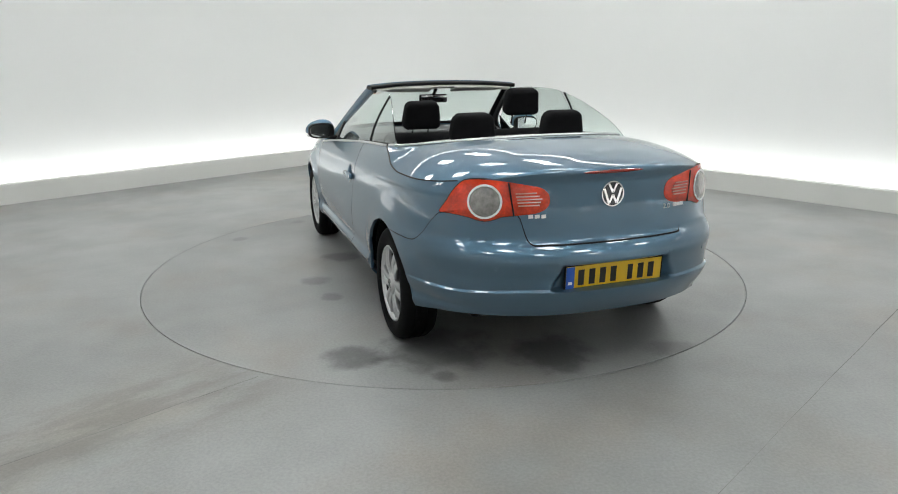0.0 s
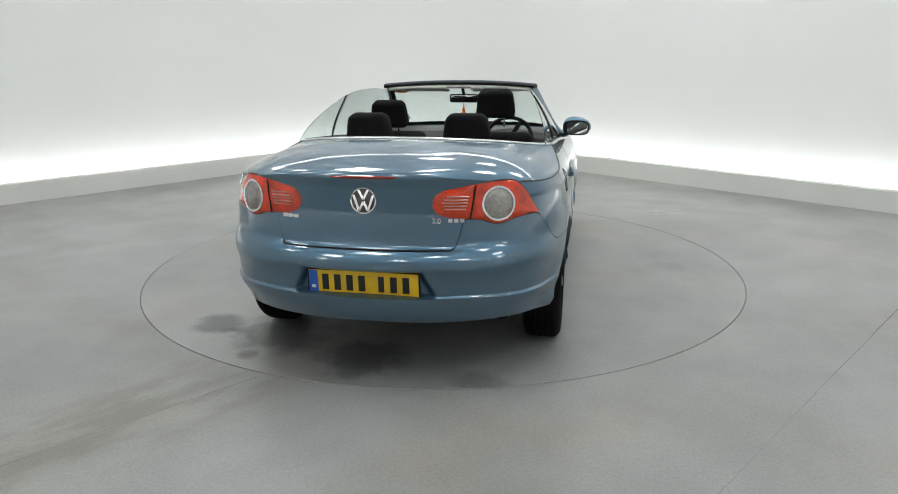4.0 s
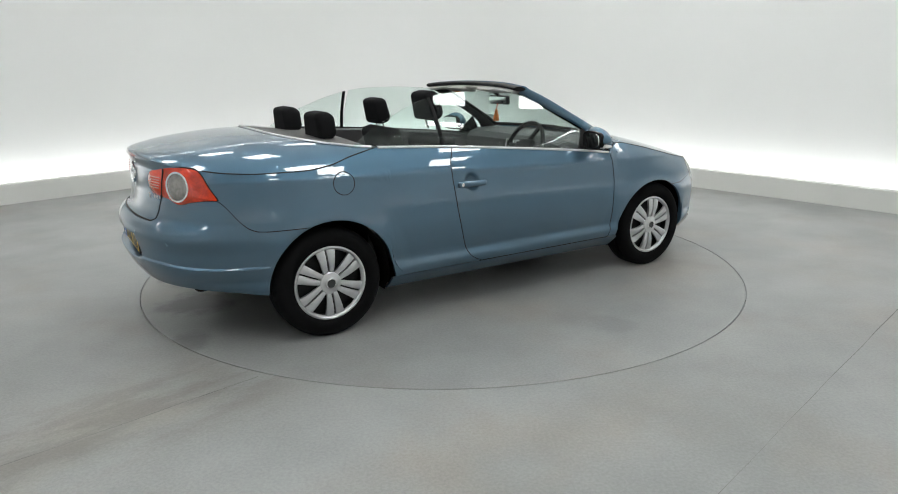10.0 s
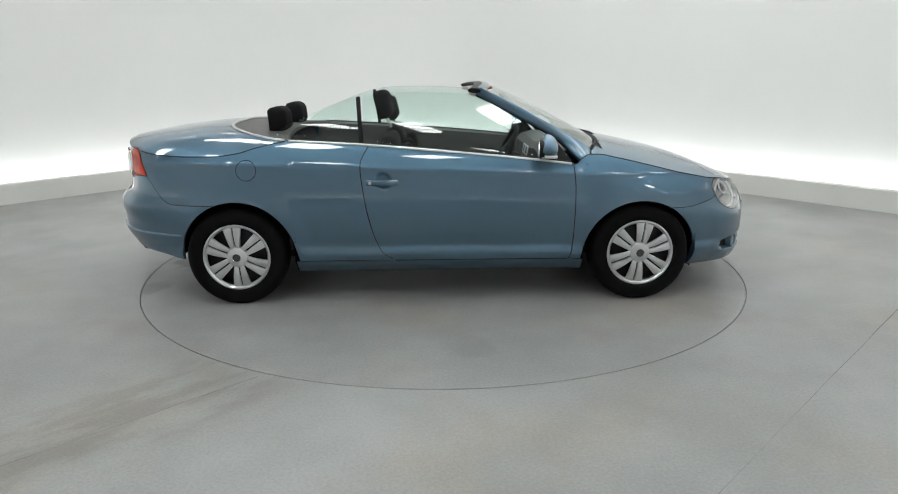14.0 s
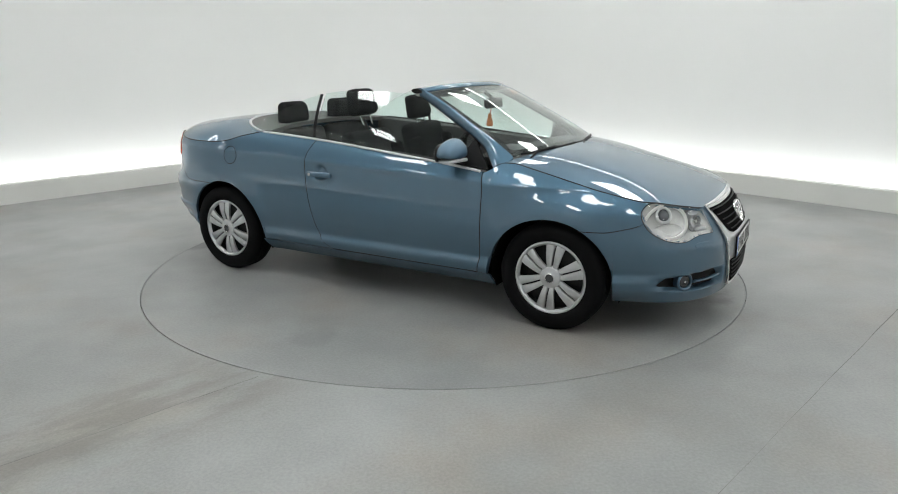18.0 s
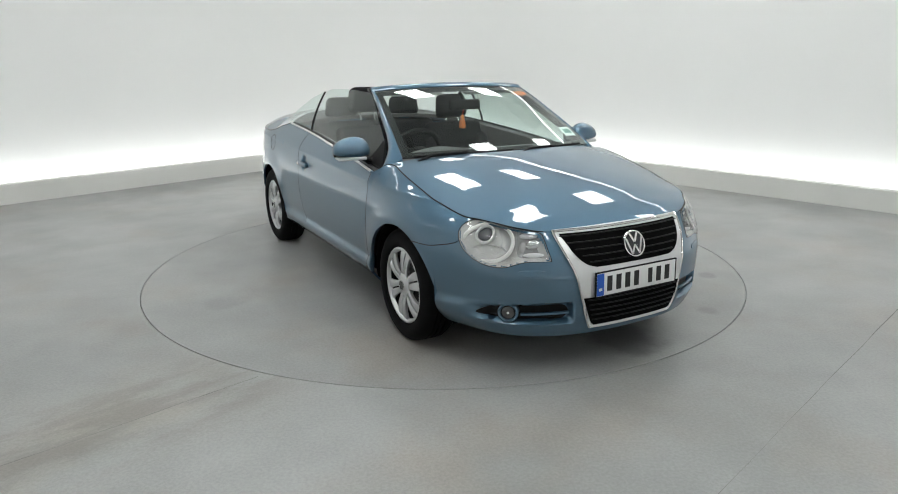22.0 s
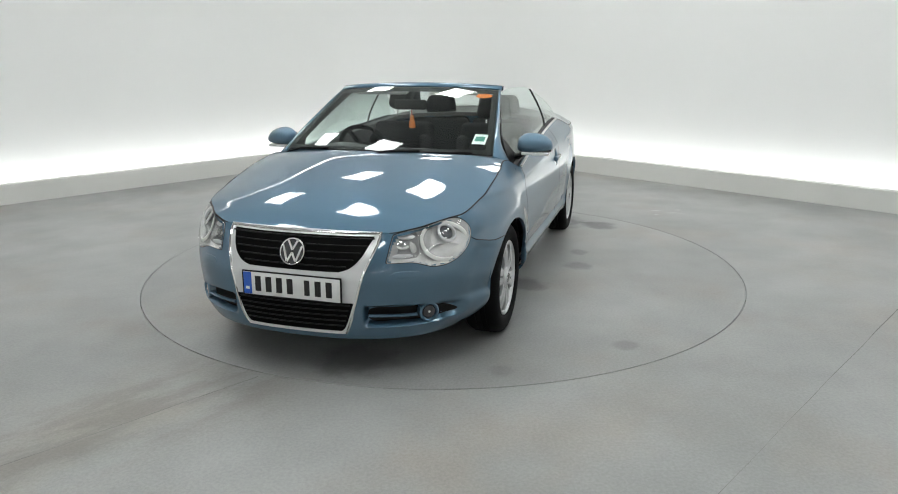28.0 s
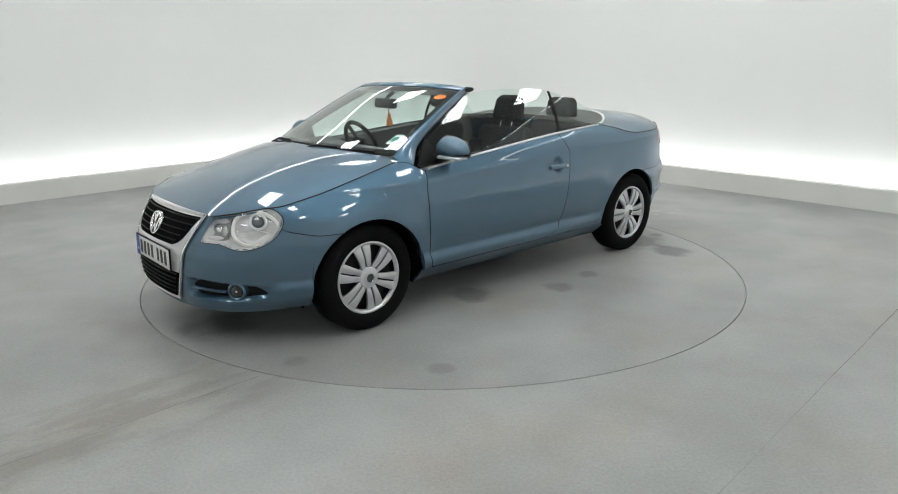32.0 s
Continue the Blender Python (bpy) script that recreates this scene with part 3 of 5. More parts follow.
GAP = 0.0032
door_back = curve((0.25, -0.20), (0.285, -0.265), (0.302, -0.300), (0.341, -0.362), (0.491, -0.422), (0.711, -0.467), (0.89, -0.485), (1.009, -0.432), (1.06, -0.40))
door_front = curve((0.25, 0.815), (0.30, 0.832), (0.40, 0.849), (0.733, 0.856), (0.90, 0.842))
bumper_top_front = curve((1.2, 0.604), (1.574, 0.609), (1.70, 0.632), (1.76, 0.650), (1.83, 0.70), (1.95, 0.74), (2.3, 0.80))


def rear_top(x, s):
    """Upper edge of the rear bumper: under the boot lid in the middle, up behind the lamps at the sides."""
    y = float(np.interp(abs(s), OS, OY))
    if x < -1.86:
        return 0.686 + 0.134 * smooth(0.38, 0.49, y) ** 3.5
    return 0.650 + 0.170 * smooth(-1.55, -1.87, x) ** 3


def build_body():
    for side in (1, -1):
        panel("door", lambda z: s_x(door_front(z)) + GAP, lambda z: s_x(door_back(z)) - GAP,
              lambda x, s: 0.288, lambda x, s: top(s), car, 110, 60, side=side)
        panel("sill", lambda z: s_x(0.9165), lambda z: s_x(-0.9055), lambda x, s: 0.195,
              lambda x, s: 0.282, car, 40, 12, side=side)
        panel("front_wing", lambda z: s_x(1.80), lambda z: s_x(door_front(z)) - GAP,
              lambda x, s: max(arch(x, 0.288), bumper_top_front(x) + 0.005 if x > 1.40 else 0), lambda x, s: top(s) - 0.003, car, 190, 26, side=side)
        panel("rear_quarter", lambda z: s_x(door_back(z)) + GAP, lambda z: s_x(-1.985),
              lambda x, s: max(arch(x, 0.288), rear_top(x, s) + 0.005 if x < -1.38 else 0), lambda x, s: top(s) - (0.003 if x < -0.93 else 0), car, 240, 28, side=side)

    # bumpers run round the ends from one wheel arch to the other
    def ends(lo, hi, zl, zh, nu, nv, name, label):
        def fn(u, v, o):
            s = lo + (hi - lo) * u
            x = at(s)[0]
            a, b = zl(x, s), zh(x, s)
            return skin(s, a + (b - a) * v, o)
        bm = shell(fn, nu, nv, lip=0.018)
        open_for_lamp(bm)
        return part(name, bm, PAINT, car, label, sharp=50)

    sf = s_x(1.279 + 0.165)
    ends(-sf, sf, lambda x, s: arch(x, 0.205), lambda x, s: max(min(bumper_top_front(x), top(s) - 0.004), arch(x, 0) + 0.002), 420, 44, "front_bumper", "")
    sr = S_END - s_x(-1.268 - 0.120)

    def fn(u, v, o):
        q = -sr + 2 * sr * u
        s = (S_END - abs(q)) * (1 if q >= 0 else -1)
        x = at(s)[0]
        a, b = arch(x, 0.287 + 0.055 * smooth(-1.5, -2.1, x)), max(rear_top(x, s), arch(x, 0) + 0.002)
        zc = crease_z(at(s)[1])
        knots = [a, zc - 0.005, zc + 0.011, 0.575, 0.625, 0.655, b]
        k = smooth(0.36, 0.44, a)
        z = float(np.interp(v, (0, 0.22, 0.32, 0.52, 0.68, 0.80, 1), knots)) if k < 1 else 0
        return skin(s, z * (1 - k) + (a + (b - a) * v) * k, o)
    part("rear_bumper", shell(fn, 380, 50, lip=0.018), PAINT, car, "", sharp=50)

    # bonnet
    s_back = s_x(0.952)

    def cowl(y):
        return 1.130 - 0.160 * min(1.0, abs(y) / 0.735) ** 2.2

    def bonnet(u, v, o):
        t = v * 2 - 1
        s = 0.02 + (s_back - 0.02) * u
        p = skin(s, top(s))
        ye = abs(p.y) - 0.004
        y = t * ye
        x = p.x
        z = bonnet_z(x, y)
        if x < 1.2:
            x = max(x, cowl(y))
            z = bonnet_z(x, y)
        return Vector((x - 0.3 * o * smooth(1.7, 2.0, x), y, z + o))
    part("bonnet", shell(bonnet, 110, 64, lip=0.02), PAINT, car, "", sharp=50)

    # boot lid: the deck, then the face below its lip
    s_front = s_x(-0.945)

    def boot(u, v, o):
        t = v * 2 - 1
        s = s_front + (S_END - 0.02 - s_front) * u
        p = skin(s, top(s))
        ye = abs(p.y)
        y = t * ye
        x = min(p.x, tonneau_edge(y))
        e = top(s) if x >= p.x - 1e-9 else top(s_x(x))
        z = boot_mid(x) - (boot_mid(x) - e) * (0.22 * t * t + 0.78 * abs(t) ** 5)
        return Vector((x, y, z + o))
    lid = part("boot_lid", shell(boot, 110, 64, lip=0.02), PAINT, car, "", sharp=50)

    sl = S_END - s_y(0.64, False)

    def face(u, v, o):
        q = -sl + 2 * sl * u
        s = (S_END - abs(q)) * (1 if q >= 0 else -1)
        y = float(np.interp(abs(s), OS, OY))
        a = 0.692 + 0.134 * smooth(0.38, 0.49, y) ** 3.5
        z = a + (top(s) + 0.001 - a) * v
        return skin(s, z, o + 0.004)
    part("boot_face", shell(face, 100, 40, lip=0.016), PAINT, lid, "", sharp=50)


def tonneau_edge(y):
    return -1.41 + 0.46 * (abs(y) / 0.768) ** 3.8


def patch(name, half, z0, z1, off, mat, parent, front=True, nu=40, nv=20, label="", lip=0.02):
    """A panel over the middle of the nose or tail with half-width half(z)."""
    def fn(u, v, o):
        z = z0 + (z1 - z0) * v
        y = (2 * u - 1) * half(z)
        s = s_y(abs(y), front) * (1 if y < 0 else -1)
        return skin(s, z, off + o)
    return part(name, shell(fn, nu, nv, lip=lip), mat, parent, label, sharp=50)


def blob(name, pts, off, dome, mat, parent, label="", rings=7, seg=64, lip=0.012, side=1, hole=0.0):
    """A smooth closed outline of (s, z) corners laid on the skin and domed; hole leaves its middle open from that share of the radius."""
    n = len(pts)

    def rim(k):
        f = k * n / seg
        i = int(f)
        t = f - i
        p = [np.array(pts[(i + j - 1) % n]) for j in range(4)]
        return 0.5 * (2 * p[1] + (p[2] - p[0]) * t + (2 * p[0] - 5 * p[1] + 4 * p[2] - p[3]) * t * t + (3 * p[1] - p[0] - 3 * p[2] + p[3]) * t ** 3)
    edge = [rim(k) for k in range(seg)]
    mid = sum(edge) / seg
    bm = bmesh.new()
    rows = []
    for r in [1.0 - (1 - hole) * i / (rings - 1) for i in range(rings)] if hole else [1.0 - i / rings for i in range(rings)]:
        rows.append([skin(side * (mid[0] + (e[0] - mid[0]) * r), mid[1] + (e[1] - mid[1]) * r, off + dome * (1 - r ** 4)) for e in edge])
    if lip:
        rows.insert(0, [skin(side * e[0], e[1], off - lip) for e in edge])
    vs = sheet(bm, rows, close_v=True)
    if not hole:
        c = bm.verts.new(skin(side * mid[0], mid[1], off + dome))
        for k in range(seg):
            bm.faces.new((vs[-1][k], vs[-1][(k + 1) % seg], c))
    bmesh.ops.recalc_face_normals(bm, faces=bm.faces)
    return part(name, bm, mat, parent, label, sharp=40)


def oval(s0, z0, rs, rz, n=12):
    return [(s0 + rs * math.cos(2 * math.pi * k / n), z0 + rz * math.sin(2 * math.pi * k / n)) for k in range(n)]


def ring_on(name, s0, z0, r, w, off, mat, parent, side=1, label="", squash=0.6, wide=1.0):
    path = [skin(side * (s0 + r * wide * math.cos(2 * math.pi * k / 40)), z0 + r * math.sin(2 * math.pi * k / 40), off) for k in range(40)]
    n = at(side * s0)
    return part(name, tube(path, w, 8, squash, closed=True, up=(n[2], n[3], 0.01)), mat, parent, label)


def grown(pts, k):
    """An outline of (s, z) corners enlarged about its middle."""
    cs, cz = sum(p[0] for p in pts) / len(pts), sum(p[1] for p in pts) / len(pts)
    return [(cs + (p[0] - cs) * k, cz + (p[1] - cz) * (k + 0.02)) for p in pts]


HEAD = [(0.474, 0.594), (0.486, 0.632), (0.503, 0.668), (0.535, 0.704), (0.565, 0.714), (0.610, 0.722), (0.683, 0.734), (0.750, 0.745), (0.815, 0.756), (0.885, 0.763), (0.940, 0.755),
        (0.967, 0.720), (0.950, 0.668), (0.912, 0.622), (0.845, 0.584), (0.775, 0.565), (0.705, 0.563), (0.648, 0.578), (0.605, 0.588), (0.540, 0.589), (0.490, 0.589)]


def open_for_lamp(bm):
    """Cut the headlamp's opening out of a panel of the nose."""
    near = OS < 1.2
    edge = grown(HEAD, 0.97)
    gone = []
    for f in bm.faces:
        c = f.calc_center_median()
        if c.x < 1.5 or not 0.54 < c.z < 0.79:
            continue
        s = float(OS[near][np.argmin((OX[near] - c.x) ** 2 + (OY[near] - abs(c.y)) ** 2)])
        inside = False
        for (s0, z0), (s1, z1) in zip(edge, edge[1:] + edge[:1]):
            if (z0 > c.z) != (z1 > c.z) and s < s0 + (s1 - s0) * (c.z - z0) / (z1 - z0):
                inside = not inside
        if inside:
            gone.append(f)
    bmesh.ops.delete(bm, geom=gone, context="FACES")


def build_lamps():
    for side in (1, -1):
        # headlamp: hollow silver bowl, pale round rim, projector, faceted inner wedge, clear cover
        bowl = blob("headlamp", HEAD, 0.002, -0.045, LAMPBOWL, car, "clear round-fronted headlamp with a silver bowl", side=side, seg=84)
        # black rim round the lamp draws its shaded gap to the body
        blob("lamp_gap", grown(HEAD, 1.025), 0.0005, 0.0, SEAL_AND_GAP, bowl, side=side, rings=2, seg=84, lip=0.02, hole=0.965)
        ring_on("lamp_ring", 0.806, 0.664, 0.0850, 0.0100, -0.014, LAMPRIM, bowl, side, "pale rounded lamp rim", 0.5, 1.60)
        blob("main_reflector", oval(0.806, 0.664, 0.124, 0.078, 16), -0.020, -0.026, REFLECT, bowl, "silvered main reflector", side=side, seg=40, rings=8)
        blob("lower_bowl", oval(0.800, 0.622, 0.096, 0.034), -0.020, -0.010, LAMPBOWL, bowl, side=side, seg=28, rings=5)
        ring_on("lamp_rim", 0.826, 0.702, 0.036, 0.0075, -0.014, SATIN, bowl, side, "", 0.8, 1.30)
        blob("projector", oval(0.826, 0.702, 0.042, 0.031), -0.024, 0.012, LENS, bowl, "dark projector lens", side=side, seg=24, rings=5)
        blob("wedge_housing", [(0.486, 0.604), (0.500, 0.650), (0.535, 0.695), (0.600, 0.712), (0.660, 0.722), (0.652, 0.668), (0.640, 0.610), (0.590, 0.600), (0.530, 0.598)], -0.020, -0.008, LAMPDARK, bowl, "grey inner lamp housing", side=side, seg=36, rings=4)
        for cs, cz, rs, rz, mat in ((0.600, 0.698, 0.046, 0.013, SATIN), (0.566, 0.660, 0.034, 0.020, CHROME), (0.618, 0.648, 0.018, 0.024, REFLECT), (0.556, 0.612, 0.056, 0.009, SATIN)):
            blob("lamp_facet", oval(cs, cz, rs, rz, 7), -0.016, 0.004, mat, bowl, side=side, seg=14, rings=3)
        cover = blob("lamp_cover", HEAD, 0.003, 0.004, CLEAR, bowl, "clear plastic cover", lip=0.004, side=side, seg=84)
        cover.visible_shadow = False
        # tail lamp
        tail = [(5.203, 0.892), (5.190, 0.926), (5.150, 0.951), (5.075, 0.964), (4.989, 0.977), (4.899, 0.985), (4.810, 0.986), (4.745, 0.977), (4.700, 0.945), (4.655, 0.880), (4.618, 0.830), (4.650, 0.826),
                (4.710, 0.822), (4.785, 0.812), (4.830, 0.801), (4.873, 0.797), (4.915, 0.805), (4.955, 0.817), (5.025, 0.823), (5.105, 0.829), (5.160, 0.840), (5.193, 0.862)]
        red = blob("tail_lamp", tail, 0.006, 0.012, REDLENS, car, "orange-red tail lamp with a round clear insert", side=side, seg=88)
        # black margin behind the red lens, put in as the shade of its gap
        blob("lamp_gap", grown(tail, 1.025), 0.0025, 0.0, SEAL_AND_GAP, red, side=side, rings=2, seg=88)
        blob("round_insert", oval(4.869, 0.889, 0.080, 0.070, 16), 0.018, 0.006, LAMPGREY, red, "round clear reversing insert", side=side, seg=40, rings=5)
        ring_on("insert_ring", 4.869, 0.889, 0.074, 0.0050, 0.022, LAMPRIM, red, side, "", 0.6, 1.14)
        for k in range(5):
            z = 0.870 + 0.014 * k
            path = [skin(side * (5.024 + 0.012 * (4 - k) * 0.3 + (0.128 - 0.010 * abs(k - 2)) * i / 8), z + 0.002 * i / 8, 0.0185) for i in range(9)]
            part("reflector_strip", tube(path, 0.0035, 6), PINK, red, "pale reflector strip")
        path = [skin(side * (5.018 - 0.030 * k / 8), 0.823 + 0.153 * k / 8, 0.0175) for k in range(9)]
        part("lamp_split", tube(path, 0.004, 6), SEAL_AND_GAP, red)
        # fog lamp in its slot, the hollow lined black to deepen its shade
        sg = s_y(0.645, True)
        slot = [(s_y(0.385, True), 0.298), (s_y(0.385, True), 0.358), (s_y(0.52, True), 0.362), (s_y(0.66, True), 0.362), (s_y(0.73, True), 0.345), (s_y(0.755, True), 0.315), (s_y(0.66, True), 0.298), (s_y(0.52, True), 0.296)]
        fog = blob("fog_lamp_slot", slot, 0.004, 0.001, BLACK, car, "dark bumper slot with a round fog lamp", side=side, rings=8)
        p, q = skin(side * sg, 0.333, -0.012), at(side * sg)
        m = Matrix.Translation(p) @ Vector((q[2], q[3], 0)).to_track_quat("Z", "Y").to_matrix().to_4x4()
        lamp = part("fog_lamp", lathe([(0.0, 0.050), (0.030, 0.046), (0.036, 0.040), (0.036, 0.0)], 32, m), FOGGLASS, fog, "round dark-glazed fog lamp")
        part("fog_ring", lathe([(0.035, 0.040), (0.037, 0.049), (0.043, 0.053), (0.051, 0.046), (0.054, 0.0)], 32, m), PAINT, lamp)
        # pale knob on the dark glass, put there as its bright highlight
        part("fog_glint", lathe([(0.0, 0.053), (0.005, 0.0515), (0.007, 0.048), (0.007, 0.040)], 16, m), REFLECT, lamp)
        path = [skin(side * s_y(0.375 + 0.22 * k / 8, True), 0.330 - 0.004 * k / 8, 0.030) for k in range(9)]
        part("slot_bar", tube(path, 0.010, 10, 0.8), PAINT, fog)
        blob("washer_flap", [(s_y(0.50, True), 0.520), (s_y(0.50, True), 0.546), (s_y(0.60, True), 0.546), (s_y(0.60, True), 0.520)], 0.003, 0.001, PAINT, car, "headlamp washer flap", side=side, seg=24, rings=3, lip=0.006)
    # high stop lamp in the boot lip
    path = [skin((S_END - abs(q)) * (1 if q >= 0 else -1), 1.012, 0.006) for q in [0.17 * (k / 10 - 1) for k in range(21)]]
    part("stop_lamp", tube(path, [0.001 + 0.009 * math.sin(math.pi * k / 20) ** 0.5 for k in range(21)], 8, 0.9), DARKRED, car, "narrow red high stop lamp")


def emblem(parent, x, z, tilt, flip, r=0.062):
    m = pose(x, 0, z) @ pose(0, 0, 0, 0, 0, 90 if flip else -90) @ pose(0, 0, 0, 90 - tilt)
    disc = part("emblem", lathe([(0.0, 0.002), (r - 0.006, 0.002), (r - 0.003, -0.012)], 40, m), EMBLEM, parent, "round dark emblem with silver lines")
    part("emblem_ring", lathe([(r - 0.010, 0.0), (r - 0.008, 0.006), (r - 0.002, 0.007), (r, 0.0), (r, -0.012)], 40, m), CHROME, disc)
    bm = bmesh.new()
    for x0, y0, x1, y1 in ((-0.36, 0.78, 0.0, 0.10), (0.36, 0.78, 0.0, 0.10), (-0.74, 0.42, -0.34, -0.74), (0.74, 0.42, 0.34, -0.74), (-0.34, -0.74, 0.0, -0.08), (0.34, -0.74, 0.0, -0.08)):
        dx, dy = (x1 - x0) * r, (y1 - y0) * r
        rbox(bm, (0.0120, math.hypot(dx, dy), 0.005), m @ pose((x0 + x1) / 2 * r, (y0 + y1) / 2 * r, 0.0045, 0, 0, math.degrees(math.atan2(-dx, dy))), 0.001, 1)
    part("emblem_bars", bm, CHROME, disc)


def build_front():
    shield = patch("grille_surround", curve((0.225, 0.240), (0.25, 0.272), (0.40, 0.320), (0.52, 0.352), (0.62, 0.398), (0.728, 0.455)), 0.240, 0.722, 0.010, SATIN, car,
                   label="satin silver grille surround tapering down the nose", nv=34)
    upper = patch("upper_grille", curve((0.548, 0.235), (0.565, 0.290), (0.62, 0.352), (0.66, 0.378), (0.706, 0.412)), 0.550, 0.704, 0.0135, UNDER, shield, label="black slatted upper grille", lip=0.01)
    lower = patch("lower_grille", curve((0.255, 0.245), (0.272, 0.264), (0.40, 0.311)), 0.257, 0.402, 0.0135, UNDER, shield, label="black slatted lower grille", lip=0.01)
    for zz, hw, host in [(0.575 + 0.03 * k, 0.275 + 0.034 * k, upper) for k in range(5)] + [(0.288 + 0.026 * k, 0.262 + 0.008 * k, lower) for k in range(5)]:
        path = [skin((1 if y < 0 else -1) * s_y(abs(y), True), zz, 0.0155) for y in [hw * (k / 12 - 1) for k in range(25)]]
        part("slat", tube(path, 0.0050, 6, 0.7), BLACK, host)
    for sgn in (1, -1):
        path = [skin(sgn * s_y(curve((0.225, 0.240), (0.25, 0.272), (0.40, 0.320), (0.52, 0.352), (0.62, 0.398), (0.728, 0.455))(z), True), z, 0.010) for z in [0.242 + 0.48 * k / 24 for k in range(25)]]
        part("edge_moulding", tube(path, 0.006, 8), CHROME, shield)
    path = [skin((1 if y < 0 else -1) * s_y(abs(y), True), 0.716, 0.012) for y in [0.44 * (k / 12 - 1) for k in range(25)]]
    part("top_moulding", tube(path, 0.007, 8), CHROME, shield)
    path = [skin((1 if y < 0 else -1) * s_y(abs(y), True), 0.246, 0.010) for y in [0.262 * (k / 12 - 1) for k in range(25)]]
    part("bottom_moulding", tube(path, 0.007, 8), SATIN, shield)
    emblem(shield, 2.150, 0.632, 20, True, 0.068)


def number_plate(parent, x, z, tilt, flip, face):
    """Plate with a blue band and plain bars for its characters."""
    m = pose(x, 0, z) @ pose(0, 0, 0, 0, 0, 90 if flip else -90) @ pose(0, 0, 0, 90 - tilt)
    plate = part("number_plate", box((0.524, 0.118, 0.007), m, 0.004, 2), face, parent, "number plate with a blue end band and dark characters")
    part("plate_band", box((0.044, 0.110, 0.002), m @ pose(-0.238, 0, 0.0042), 0.0005, 1), BLUE, plate, "blue end band")
    part("band_mark", box((0.020, 0.014, 0.002), m @ pose(-0.238, -0.024, 0.0052), 0.0005, 1), STICKER, plate)
    for k in range(7):
        cx = -0.180 + 0.058 * k + (0.034 if k > 3 else 0)
        part("character_bar", box((0.032 if k != 4 else 0.028, 0.076, 0.002), m @ pose(cx, 0, 0.0042), 0.0005, 1), INK, plate)
    bm = bmesh.new()
    for sy in (-1, 1):
        rbox(bm, (0.534, 0.006, 0.010), m @ pose(0, sy * 0.060, 0), 0.001, 1)
        rbox(bm, (0.006, 0.124, 0.010), m @ pose(sy * 0.264, 0, 0), 0.001, 1)
    part("plate_frame", bm, BLACK, plate)


def build_wheel(hub):
    """A wheel that faces -y: steel wheel, tyre and a silver trim with six pairs of spokes."""
    turn = pose(0, 0, 0, 90)
    w = part("wheel", lathe([(0.0, 0.03), (0.10, 0.03), (0.195, 0.02), (0.205, 0.075), (0.212, 0.082), (0.212, -0.1), (0.0, -0.1)], 48, turn), RIM, car, "silver-trimmed road wheel with a black tyre")
    prof = [(0.206, 0.060), (0.214, 0.086), (0.222, 0.094), (0.240, 0.1005), (0.262, 0.1015), (0.285, 0.098), (0.300, 0.088), (0.310, 0.076), (0.3155, 0.060)]
    prof += [(0.3165, 0.042), (0.309, 0.041), (0.309, 0.033), (0.3165, 0.032), (0.3168, 0.012), (0.309, 0.011), (0.309, 0.003), (0.3168, 0.002),
             (0.3168, -0.018), (0.309, -0.019), (0.309, -0.027), (0.3165, -0.028), (0.3155, -0.060), (0.300, -0.088), (0.262, -0.1015), (0.214, -0.086), (0.206, -0.06)]
    part("tyre", lathe(prof, 72, turn), RUBBER, w, "black tyre with tread grooves")
    trim = part("wheel_trim", lathe([(0.190, 0.070), (0.196, 0.082), (0.204, 0.090), (0.213, 0.088), (0.216, 0.078)], 64, turn), SILVER, w, "silver plastic wheel trim")
    for k in range(6):
        for d in (-1, 1):
            bm = bmesh.new()
            m = turn @ pose(0, 0, 0, 0, 0, 60 * k + 90)
            rows = []
            for i in range(9):
                t = i / 8
                r = 0.052 + 0.148 * t
                hw = 0.0125 + 0.0145 * t
                c = d * (hw + 0.0048)
                z = 0.074 + 0.016 * math.sin(math.pi * (0.15 + 0.75 * t)) ** 1.2
                rows.append([m @ Vector((r, c - hw, z - 0.018)), m @ Vector((r, c - hw, z - 0.003)), m @ Vector((r, c - hw * 0.7, z)),
                             m @ Vector((r, c + hw * 0.7, z)), m @ Vector((r, c + hw, z - 0.003)), m @ Vector((r, c + hw, z - 0.018))])
            sheet(bm, rows)
            bmesh.ops.recalc_face_normals(bm, faces=bm.faces)
            part("spoke", bm, SILVER, trim)
    part("hub_cap", lathe([(0.0, 0.094), (0.030, 0.094), (0.036, 0.090), (0.058, 0.086), (0.066, 0.078), (0.066, 0.05)], 40, turn), SILVER, trim)
    part("hub_badge", lathe([(0.0, 0.0965), (0.024, 0.0965), (0.027, 0.093)], 32, turn), EMBLEM, trim, "small dark hub badge with a silver rim")
    part("badge_ring", lathe([(0.023, 0.0955), (0.025, 0.098), (0.028, 0.0975), (0.029, 0.093)], 32, turn), CHROME, trim)
    w.matrix_basis = hub
    return w


